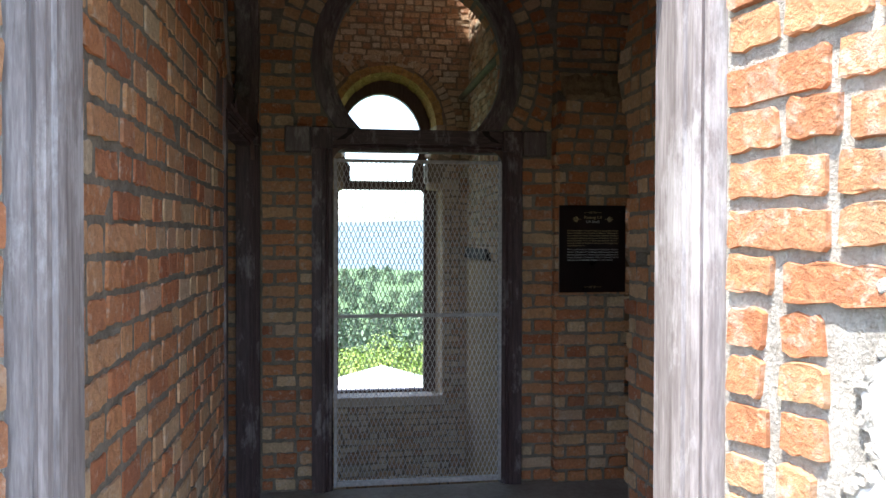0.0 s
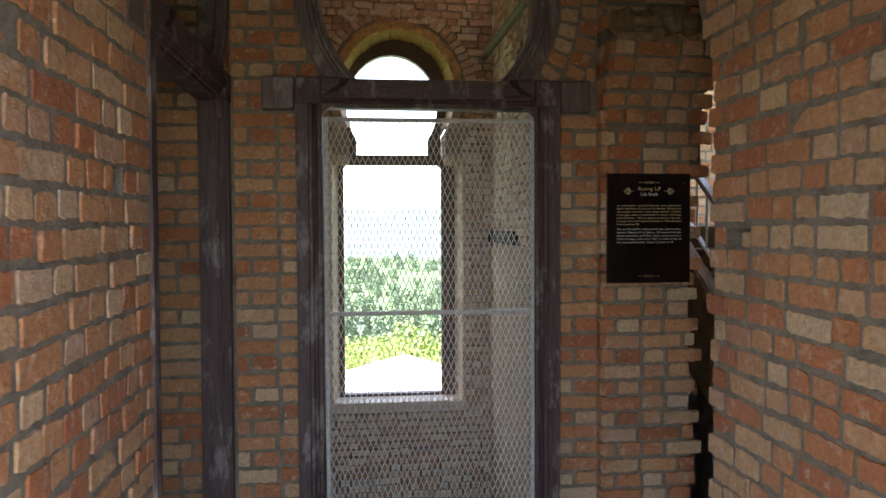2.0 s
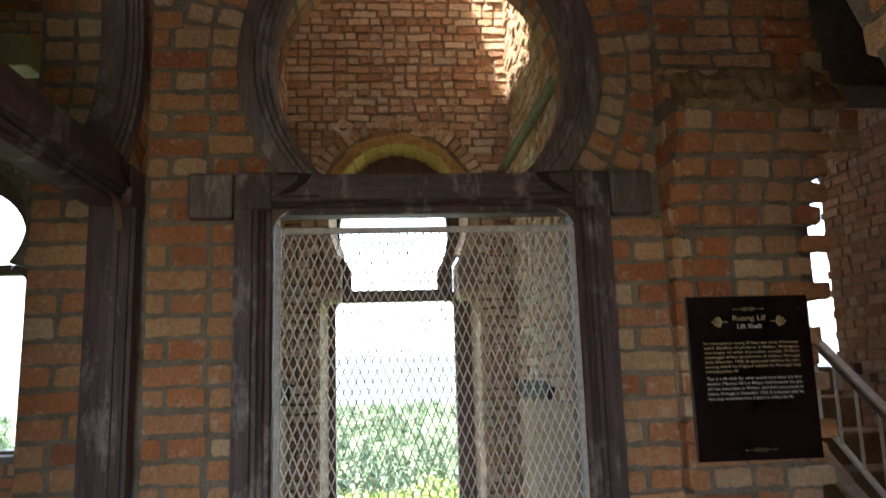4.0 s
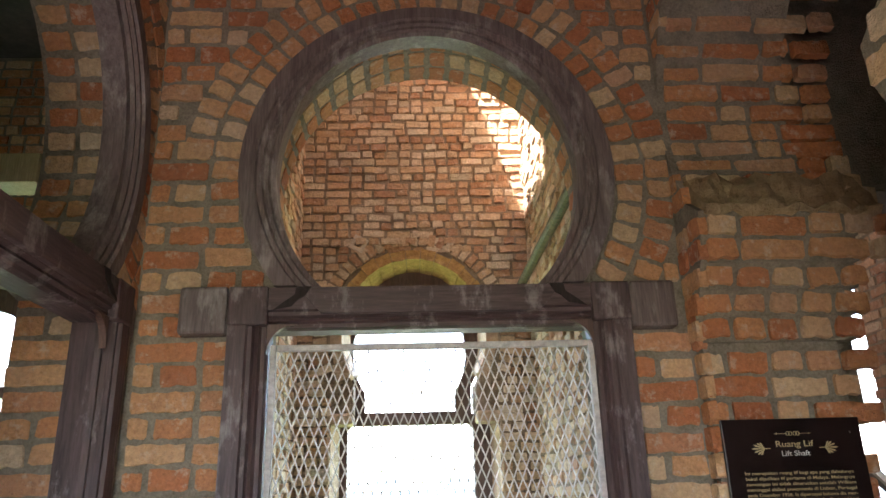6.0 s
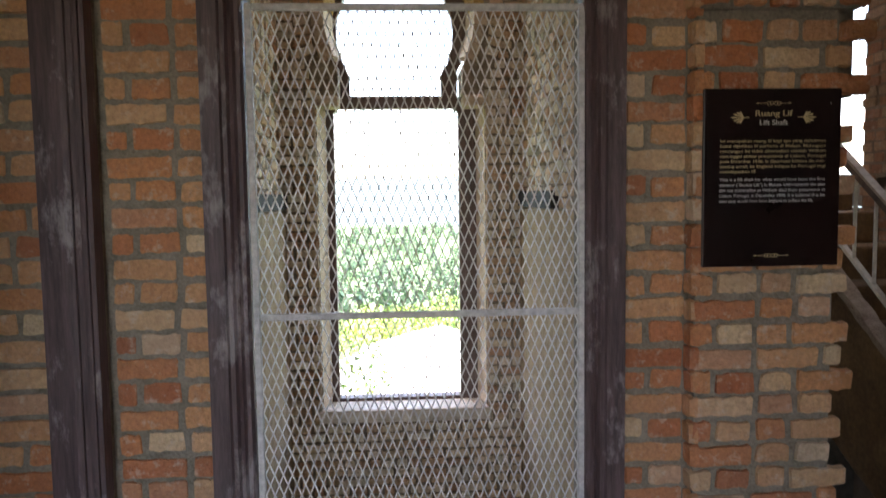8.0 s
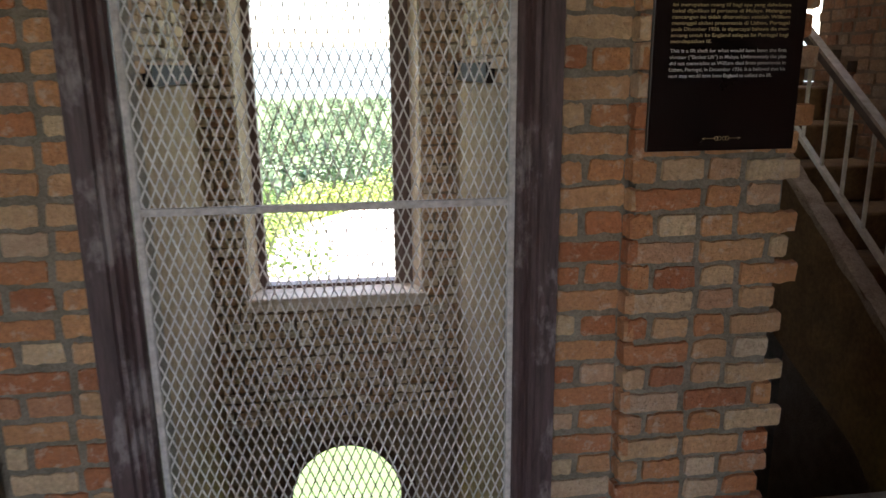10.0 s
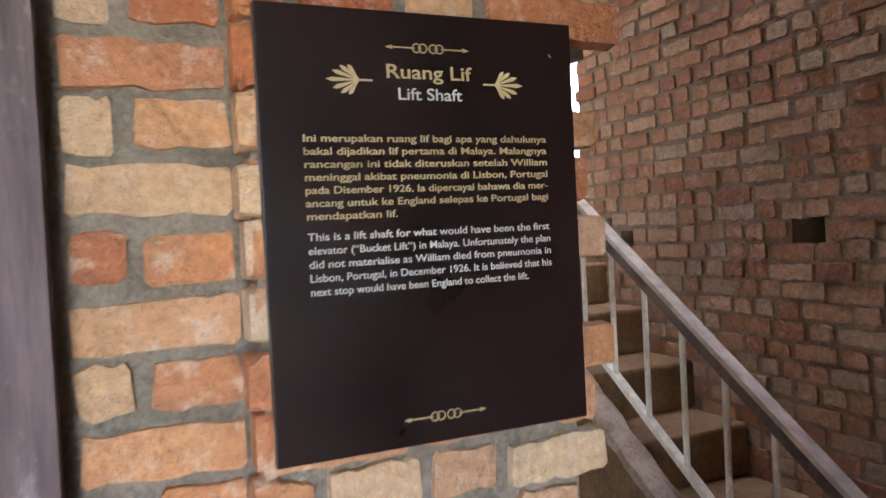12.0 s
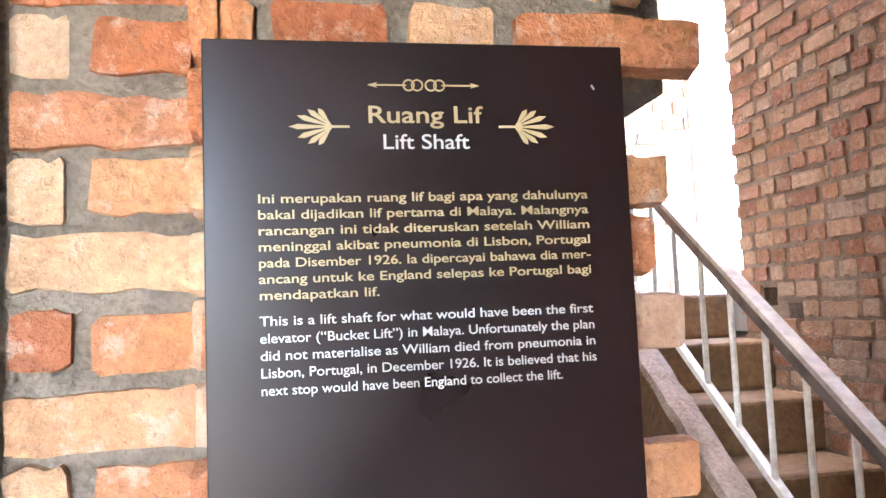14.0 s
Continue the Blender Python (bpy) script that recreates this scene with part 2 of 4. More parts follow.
def slab(bm, loops, origin, U, V, N, t):
    """A plate with holes: the loops are outline and holes in (u, v); its face lies at origin, its body goes back by t against N."""
    from_uv = [[Vector((u, v, 0)) for u, v in lp] for lp in loops]
    flat = [p for lp in from_uv for p in lp]
    O, U, V, N = Vector(origin), Vector(U), Vector(V), Vector(N)
    front = [bm.verts.new(O + U * p.x + V * p.y) for p in flat]
    back = [bm.verts.new(O + U * p.x + V * p.y - N * t) for p in flat]
    from mathutils.geometry import tessellate_polygon
    for a, b, c in tessellate_polygon(from_uv):
        for vs in ((front[a], front[b], front[c]), (back[c], back[b], back[a])):
            try:
                bm.faces.new(vs)
            except ValueError:
                pass
    k = 0
    for lp in from_uv:
        n = len(lp)
        for i in range(n):
            a, b = k + i, k + (i + 1) % n
            bm.faces.new((front[a], back[a], back[b], front[b]))
        k += n
    bmesh.ops.recalc_face_normals(bm, faces=bm.faces[:])
    return bm


def horseshoe(cx, half, z0, shoulder, neck, rx, rz, cz, n=28):
    """Outline of a horseshoe opening, from its foot: straight sides, shoulder, neck and round head."""
    a0 = -math.acos(max(-1, min(1, neck / rx)))
    pts = [(cx - half, z0), (cx + half, z0), (cx + half, shoulder), (cx + neck, shoulder + 0.03)]
    for i in range(n + 1):
        a = a0 + (math.pi - 2 * a0) * i / n
        pts.append((cx + rx * math.cos(a), cz + rz * math.sin(a)))
    pts += [(cx - neck, shoulder + 0.03), (cx - half, shoulder)]
    return pts


# ---- bricks ----
PITCH, BRICK_H = 0.083, 0.069
rng = random.Random(7)


def brick_shape(L, seed):
    """A worn brick: an uneven front outline, its arris rubbed back; u along, n out, v up."""
    r = random.Random(seed)
    h, d, c = BRICK_H, 0.03, 0.006
    n = 7 if L > 0.12 else 4
    ring = [(-L / 2 + c + (L - 2 * c) * i / n, -h / 2) for i in range(n + 1)] + [(L / 2, -h / 2 + c), (L / 2, h / 2 - c)]
    ring += [(-u, -v) for u, v in ring]
    j = lambda q: r.uniform(-q, q)
    swell = [j(0.003) for _ in range(4)]
    outer = [(u + j(0.004), v + j(0.0042) + (swell[0] + swell[1] * u / L if v > 0 else swell[2] + swell[3] * u / L)) for u, v in ring]
    shrink = r.uniform(0.004, 0.008)
    inner = [(u * (1 - shrink / L) + j(0.001), v * (1 - shrink / h) + j(0.0008)) for u, v in outer]
    slope = (j(0.012), j(0.03))
    verts = [(u, -d, v) for u, v in outer] + [(u, u * slope[0] + v * slope[1] + j(0.001), v) for u, v in inner]
    n = len(ring)
    faces = [(i, (i + 1) % n, n + (i + 1) % n, n + i) for i in range(n)]
    faces.append(tuple(range(n, 2 * n)))
    return verts, faces


SHAPES = {L: [brick_shape(L, int(L * 1000) + i) for i in range(6)] for L in (0.07, 0.10, 0.15, 0.21)}
MESHES = {}


def brick_mesh(L, i, mat):
    key = (L, i, mat.name)
    if key not in MESHES:
        me = bpy.data.meshes.new("brick")
        me.from_pydata(*[SHAPES[L][i][0], [], SHAPES[L][i][1]])
        me.materials.append(mat)
        me.update()
        MESHES[key] = me
    return MESHES[key]


def fill(u0, u1, r, short=0.25, size=1.0):
    """Bricks between u0 and u1: (centre, length)."""
    out, u, joint = [], u0, 0.016
    while u1 - u > 0.045:
        left = u1 - u
        L = 0.10 if r.random() < short + 0.2 else (0.15 if r.random() < 0.2 else 0.21)
        L *= size * r.uniform(0.93, 1.07)
        if left < L + 0.06:
            L = left if left < 0.25 else left / 2 - joint / 2
        out.append((u + L / 2, L))
        u += L + joint
    return out


def bonded(u0, u1, r, j):
    """One course of a rough bond: whole bricks, then a course begun with a closer and a three-quarter brick."""
    out, u, joint, k = [], u0, 0.017, 0
    while u1 - u > 0.05:
        L = 0.205 if j % 2 else (0.068, 0.128, 0.105, 0.205)[k % 4]
        L *= r.uniform(0.94, 1.06)
        left = u1 - u
        if left < L + 0.055:
            L = left if left < 0.235 else left / 2 - joint / 2
        out.append((u + L / 2, L))
        u += L + joint
        k += 1
    return out


def put_bricks(parent, places, one, many, singles, name="brick", size=1.0):
    """places: (matrix, length) of each brick; the first ones become objects, the others one joined mesh."""
    for m, L in places[:singles]:
        kind = min(SHAPES, key=lambda k: abs(k * size - L))
        ob = new(name, brick_mesh(kind, rng.randrange(6), one))
        ob.parent = parent
        ob.matrix_basis = m @ Matrix.Diagonal((L / kind, 1, size, 1))
    rest = places[singles:]
    if rest:
        V, F = [], []
        for m, L in rest:
            kind = min(SHAPES, key=lambda k: abs(k * size - L))
            vs, fs = SHAPES[kind][rng.randrange(6)]
            k = len(V)
            s = L / kind
            V += [tuple(m @ Vector((u * s, n, v * size))) for u, n, v in vs]
            F += [tuple(k + i for i in f) for f in fs]
        me = bpy.data.meshes.new("brickwork")
        me.from_pydata(V, [], F)
        me.materials.append(many)
        ob = new("brickwork", me)
        ob.parent = parent
        tagged(ob, kind="stuff")


def course_places(origin, U, N, H, spans, seed, v0=0.0, proud=0.008, rough=0.004, short=0.25, tilt=0.5, size=1.0, bond=False, wild=0.004):
    """Brick places on a wall: spans(v, j) gives the stretches of course j."""
    r = random.Random(seed)
    O, U, N = Vector(origin), Vector(U).normalized(), Vector(N).normalized()
    base = Matrix((U, -N, Vector((0, 0, 1)))).transposed().to_4x4()
    flip = Matrix.Diagonal((1, -1, 1, 1))
    out, j = [], 0
    pitch = PITCH * size
    while v0 + (j + 0.5) * pitch < H:
        v = v0 + (j + 0.5) * pitch
        for u0, u1 in spans(v, j):
            for c, L in (bonded(u0, u1, r, j) if bond else fill(u0, u1, r, short, size)):
                p = O + U * c + Vector((0, 0, v + r.uniform(-wild, wild))) + N * (proud + r.uniform(-rough, rough))
                m = Matrix.Translation(p) @ base @ flip @ pose(0, 0, 0, r.uniform(-1, 1), r.uniform(-tilt, tilt) * 2, r.uniform(-1, 1))
                out.append((m, L))
        j += 1
    return out


Z = (0, 0, 1)

# ---- the structure ----
LW, RW, FACE = -0.515, 1.40, 4.72          # corridor walls and lift wall
BACK, TOP, CEIL = 7.30, 8.7, 5.0
CX = 0.505


def prism(bm, plan, z0, z1):
    return slab(bm, [plan], (0, 0, z1), (1, 0, 0), (0, 1, 0), (0, 0, 1), z1 - z0)


def axis_wall(name, loops, at, along, t, mat, label):
    """A wall of thickness t with holes; along 'x': face at y = at, body towards +y (t < 0: towards -y); along 'y': face at x = at, body towards +x."""
    bm = bmesh.new()
    if along == "x":
        slab(bm, loops, (0, at, 0), (1, 0, 0), Z, (0, -1, 0), t)
    else:
        slab(bm, loops, (at, 0, 0), (0, 1, 0), Z, (-1, 0, 0), t)
    return setting(name, bm, mat, label, "wall")


def rect(a, b, c, d):
    return [(a, c), (b, c), (b, d), (a, d)]


# floors
floor = setting("floor", slab(bmesh.new(), [[(LW - 0.35, 1.3), (3.3, 1.3), (3.3, 4.72), (LW - 0.35, 4.72)]], (0, 0, 0), (1, 0, 0), (0, 1, 0), Z, 0.2), hall_floor, "dusty brown screed floor of the landing", "floor")
floor_room = setting("floor_5", slab(bmesh.new(), [[(-4.2, 1.3), (LW - 0.351, 1.3), (LW - 0.351, 4.72), (-0.62, 4.72), (-0.62, 7.6), (-4.2, 7.6)]], (0, 0, 0), (1, 0, 0), (0, 1, 0), Z, 0.2), pale_floor, "pale worn screed floor of the side room", "floor")
# floor out of view, kept dark so little sun bounces indoors
porch = setting("floor_2", one_box(-6.0, 6.0, -9.0, 1.3, -0.2, -0.004), dark_concrete, "unseen concrete floor outside the doorway, darkened to cut bounce", "floor")
# ceilings out of view, darkened so the upper walls get less bounce
ceiling = setting("ceiling", slab(bmesh.new(), [rect(-4.4, 2.1, 1.0, 4.72)], (0, 0, CEIL + 0.2), (1, 0, 0), (0, 1, 0), Z, 0.2), low_bounce, "unseen ceiling above the landing, darkened to cut bounce", "ceiling")
ceiling_west = setting("ceiling_2", one_box(-4.4, -0.62, 4.72, 7.9, CEIL, CEIL + 0.2), low_bounce, "unseen ceiling over the side room, darkened to cut bounce", "ceiling")
# unseen stair roof, its edge set to block sun but admit skylight
ceiling_stair = setting("ceiling_3", one_box(1.62, 3.7, 1.0, 5.6, CEIL + 0.6, CEIL + 0.8), low_bounce, "unseen ceiling over the stair, cut to block sun", "ceiling")

# entry wall with splayed reveals
bm = bmesh.new()
prism(bm, [(0.675, 1.21), (0.83, 0.70), (4.0, 0.70), (4.0, 1.34), (0.675, 1.34)], -0.1, TOP)
prism(bm, [(-0.515, 1.21), (-0.67, 0.70), (-4.4, 0.70), (-4.4, 1.34), (-0.515, 1.34)], -0.1, TOP)
box(bm, -0.9, 1.05, 0.72, 1.339, 5.0, TOP - 0.01)
box(bm, -0.55, 0.72, 1.22, 1.338, 2.62, 5.05)
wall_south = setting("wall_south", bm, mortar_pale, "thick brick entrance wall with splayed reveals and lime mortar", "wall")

# skin added out of view, darker than the wall, to cut bounced light
part("inner_face", box(one_box(0.677, 1.398, 1.3405, 1.362, 0.0, CEIL), -0.513, 0.676, 1.3405, 1.362, 2.63, CEIL), mortar, wall_south, "unseen brown inner face added to cut bounced light")

# side walls of the corridor, each with a horseshoe opening
west_hole = horseshoe(3.98, 0.66, 0.0, 2.28, 0.5, 0.66, 0.67, 2.77)
west_outline = [(1.34, -0.1), (3.32, -0.1), (3.32, 2.28)] + [(u, v) for u, v in reversed(west_hole[3:-1])] + [(4.64, 2.28), (4.64, -0.1), (5.07, -0.1), (5.07, CEIL), (1.34, CEIL)]
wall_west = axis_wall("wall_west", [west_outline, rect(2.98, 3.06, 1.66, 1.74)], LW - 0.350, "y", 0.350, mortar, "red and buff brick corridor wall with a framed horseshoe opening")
JN, JF = 3.40, 4.66
PIER_X = 1.405
east_mid, east_head = (JN + JF) / 2, [(0.60, 2.10), (0.56, 2.18), (0.525, 2.26), (0.485, 2.34), (0.45, 2.42), (0.44, 2.52), (0.56, 2.60)]
arc = [(0.70 * math.cos(a), 2.98 + 0.62 * math.sin(a)) for a in [radians(-36 + 252 * i / 26) for i in range(27)]]
right_side = [(JF - 0.60 + u, v) for u, v in east_head]
left_side = [(JN + 0.60 - u, v) for u, v in reversed(east_head)]
loop = [(JF, -0.1)] + right_side + [(east_mid + u, v) for u, v in arc] + left_side + [(JN, -0.1)]
wall_east = axis_wall("wall_east", [[(1.34, -0.1)] + [(1.34, CEIL), (5.07, CEIL), (5.07, -0.1), (JF + 0.08, -0.1), (JF + 0.08, 2.09)] + loop[1:], rect(3.16, 3.31, 1.49, 1.56)], RW, "y", 0.50, mortar, "red and buff brick corridor wall with a rough unframed horseshoe opening")
wall_pier = setting("wall_pier", box(box(box(one_box(PIER_X + 0.010, 1.885, JF + 0.003, FACE + 0.003, -0.05, 2.1), PIER_X + 0.012, 1.88, JF + 0.052, FACE + 0.003, 2.1, 2.7), 1.885, 1.99, 4.75, 5.05, 1.83, 2.36), 1.885, 2.07, 4.765, 5.05, 2.36, CEIL), mortar, "red and buff brick pier with toothed broken edge", "wall")

# lift wall with its horseshoe door opening
lift_hole = horseshoe(CX, 0.60, 0.0, 2.26, 0.44, 0.60, 0.63, 2.76)
lift_outline = [(LW - 0.1, -0.1), (CX - 0.6, -0.1), (CX - 0.6, 2.26)] + list(reversed(lift_hole[3:-1])) + [(CX + 0.6, 2.26), (CX + 0.6, -0.1), (RW + 0.1, -0.1), (RW + 0.1, CEIL), (LW - 0.1, CEIL)]
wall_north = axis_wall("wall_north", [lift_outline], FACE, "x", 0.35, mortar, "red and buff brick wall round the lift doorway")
# out of view; made this tall to keep sun off the stair
upper_front = setting("wall_north_upper", one_box(-0.62, 1.62, FACE + 0.02, 5.05, CEIL, 11.5), mortar, "unseen tower wall above the landing, raised to block sun", "wall")

# lift shaft
SL, SR = -0.37, 1.29
window_hole = horseshoe(0.45, 0.57, 0.03, 2.16, 0.42, 0.52, 0.57, 2.72)
low_hole = horseshoe(0.45, 0.57, -4.2, -2.145, 0.42, 0.52, 0.57, -1.585)
wall_back = axis_wall("wall_shaft_back", [rect(-0.62, 1.62, -5.0, TOP), window_hole, low_hole], BACK, "x", 0.40, mortar_shaft, "old brown brick back wall of the lift shaft with an arched window")
bm = bmesh.new()
box(bm, -0.62, SL, 5.072, BACK - 0.001, -5, TOP)
wall_sl = setting("wall_shaft_west", bm, mortar_shaft, "rough brick side wall of the lift shaft", "wall")
bm = bmesh.new()
# unseen upper part is raised to keep sun off the stair
box(bm, SR, 1.62, 5.072, BACK - 0.001, -5, 11.5)
wall_sr = setting("wall_shaft_east", bm, mortar_shaft, "rough brick side wall of the lift shaft", "wall")
shaft_front = setting("wall_shaft_front", one_box(-0.62, 1.62, FACE + 0.03, 5.06, -5, -0.12), mortar, "brick front wall of the shaft below the door", "wall")
shaft_floor = setting("floor_3", one_box(-0.62, 1.62, 5.0, 7.7, -5.2, -5.0), concrete, "concrete bottom of the lift shaft", "floor")
for wall, x in ((wall_sl, SL), (wall_sr, SR)):
    part("render_coat", one_box(x - 0.035, x + 0.035, 5.075, BACK - 0.002, -5, 1.42, bevel=0.02), stained_lime, wall, "pale stained lime render on the lower wall")
# black boxes stand for the shade in the open bearing slots
groove_w = part("slot", one_box(SL - 0.02, SL + 0.045, 6.20, 7.29, 1.43, 1.53), crack_and_hole_dark, wall_sl, "black box for the shade in a bearing slot")
groove_e = part("slot", one_box(SR - 0.045, SR + 0.02, 6.20, 7.29, 1.43, 1.53), crack_and_hole_dark, wall_sr, "black box for the shade in a bearing slot")

# side room to the west
left_hole = horseshoe(-2.66, 0.52, 1.12, 2.40, 0.39, 0.49, 0.45, 2.72)
wall_nw = axis_wall("wall_room_north", [rect(-4.4, -0.62, -0.1, CEIL), left_hole], BACK + 0.02, "x", 0.40, mortar, "brick wall of the side room with a horseshoe window")
# wall out of view; its opening is added to let daylight in
wall_ww = setting("wall_room_west", slab(bmesh.new(), [rect(1.34, 7.7, -0.1, CEIL), rect(5.2, 6.1, 1.1, 2.6)], (-4.6, 0, 0), (0, 1, 0), Z, (-1, 0, 0), 0.4), mortar, "unseen outer wall of the side room with an added light opening", "wall")
room_step = setting("trim", one_box(-4.2, -0.63, 6.75, 7.318, 0, 0.16, bevel=0.012), concrete, "low concrete step along the room wall", "step")

# stairwell to the east
STX0, STX1 = 2.66, 3.20
wall_stair = setting("wall_stair_east", slab(bmesh.new(), [rect(1.34, 6.53, -3.2, 7.0), rect(6.32, 6.40, 1.51, 1.58), rect(6.18, 6.26, 1.44, 1.52), rect(5.27, 5.39, 1.45, 1.54)], (STX1, 0, 0), (0, 1, 0), Z, (-1, 0, 0), 0.4), mortar_stair, "tall dark red brick wall beside the stair", "wall")
wall_far = setting("wall_stair_north", one_box(1.62, 3.42, BACK, 7.7, -3.2, 7.0), mortar, "brick wall at the head of the stair", "wall")
# the pit's shade is put into its dark wall colour
wall_pit = setting("wall_pit", one_box(1.625, 3.3, 4.73, 4.9, -3.2, -0.21), dark_concrete, "wall of the stair pit, coloured dark for its shade", "wall")
wall_under = setting("wall_under_landing", one_box(STX1, 3.60, 6.532, BACK - 0.002, -3.2, 1.39), mortar, "brick wall below the stair landing", "wall")
stair_upper = setting("wall_stair_south", one_box(1.90, 3.60, 1.0, 1.339, -0.1, CEIL + 0.6), mortar, "brick wall closing the stairwell", "wall")
stair_over = setting("wall_east_upper", one_box(1.62, 1.90, 1.34, BACK, CEIL, CEIL + 0.8), mortar, "brick wall above the rough arch", "wall")
exit_head = setting("wall_exit_head", one_box(STX1 + 0.002, 3.60, 6.532, BACK - 0.002, 4.3, 7.0), mortar, "brick wall above the stair exit", "wall")
# near-black backings paint the shade inside the wall holes
part("backing", one_box(3.45, 3.61, 5.0, 6.6, 1.3, 1.7), crack_and_hole_dark, wall_stair)
part("backing", one_box(-0.87, -0.66, 2.9, 3.12, 1.6, 1.85), crack_and_hole_dark, wall_west)
part("backing", one_box(1.66, 1.905, 3.1, 3.36, 1.45, 1.7), crack_and_hole_dark, wall_east)
part("recessed_brick", one_box(1.445, 1.6, 3.172, 3.298, 1.494, 1.545, bevel=0.006), brick_one, wall_east)
wall_bulkhead = setting("wall_bulkhead", one_box(2.072, STX1 - 0.002, 5.0, 5.28, 2.80, CEIL + 0.598), mortar, "dark mortared brick bulkhead over the stair", "wall")
# pit floor coloured dark for the shade down there
wall_gap = setting("floor_pit", one_box(1.62, 3.6, 4.7, 7.7, -3.4, -3.2), dark_concrete, "floor of the stair pit, coloured dark for its shade", "floor")

# ---- brickwork of the walls ----
def holes(spans, cut):
    out = []
    for a, b in spans:
        c, d = cut
        if d <= a or c >= b:
            out.append((a, b))
            continue
        if c > a:
            out.append((a, c))
        if d < b:
            out.append((d, b))
    return out


def ellipse_cut(cx, cz, rx, rz, v):
    k = 1 - ((v - cz) / rz) ** 2
    return (cx - rx * math.sqrt(k), cx + rx * math.sqrt(k)) if k > 0 else (9e9, 9e9)


def near_first(places, key):
    return sorted(places, key=lambda q: key(q[0].translation))


def ring_places(cx, cz, rx, rz, at, a0, a1, axis, seed, L=0.105, pitch=0.083, proud=0.006, sign=1):
    """Voussoirs round an arch: bricks on end, pointing at the centre."""
    r = random.Random(seed)
    out, a = [], radians(a0)
    while a < radians(a1):
        p2 = (cx + rx * math.cos(a), cz + rz * math.sin(a))
        d = Vector((math.cos(a) / rx, math.sin(a) / rz)).normalized()
        if axis == "x":
            U, N, p = Vector((d.x, 0, d.y)), Vector((0, -1, 0)), Vector((p2[0], at - proud + r.uniform(-0.004, 0.004), p2[1]))
        else:
            U, N, p = Vector((0, d.x, d.y)), Vector((sign, 0, 0)), Vector((at + sign * proud, p2[0], p2[1]))
        W = U.cross(N)
        m = Matrix.Translation(p) @ Matrix((U, N, W)).transposed().to_4x4() @ pose(0, 0, 0, 0, r.uniform(-3, 3), 0)
        out.append((m, L * r.uniform(0.9, 1.1)))
        a += pitch / math.hypot(rx * math.sin(a), rz * math.cos(a))
    return out


def lay_west():
    def spans(v, j):
        end = 3.305
        if v < 2.30:
            s = [(1.35, end)]
        else:
            s = holes([(1.35, 4.70)], ellipse_cut(3.98, 2.77, 0.92, 0.93, v))
            if v < 2.4:
                s = [(1.35, 3.30)]
        return holes(s, (2.97, 3.07)) if 1.66 < v < 1.745 else s
    pl = course_places((LW, 0, 0), (0, 1, 0), (1, 0, 0), CEIL, spans, 11, short=0.45, proud=0.005)
    pl += ring_places(3.98, 2.77, 0.745, 0.755, LW, -35, 215, "y", 5) + ring_places(3.98, 2.77, 0.86, 0.87, LW, -32, 212, "y", 6)
    put_bricks(wall_west, near_first(pl, lambda p: abs(p.y - 2.5) + abs(p.z - 1.6)), brick_one, brick_many, 300)
    jamb = course_places((0, 4.64, 0), (1, 0, 0), (0, -1, 0), 2.3, lambda v, j: [(-0.865, -0.64)], 12)
    for x in (-0.69, -0.80):
        a = radians(-38)
        while a < radians(218):
            p = Vector((x, 3.98 + 0.652 * math.cos(a), 2.77 + 0.662 * math.sin(a)))
            N = Vector((0, -math.cos(a), -math.sin(a)))
            U = Vector((1, 0, 0))
            jamb.append((Matrix.Translation(p) @ Matrix((U, N, U.cross(N))).transposed().to_4x4() @ pose(0, 0, 0, rng.uniform(-3, 3), rng.uniform(-3, 3), 0), 0.10))
            a += 0.083 / 0.62
    put_bricks(wall_west, jamb, brick_one, brick_many, 0)


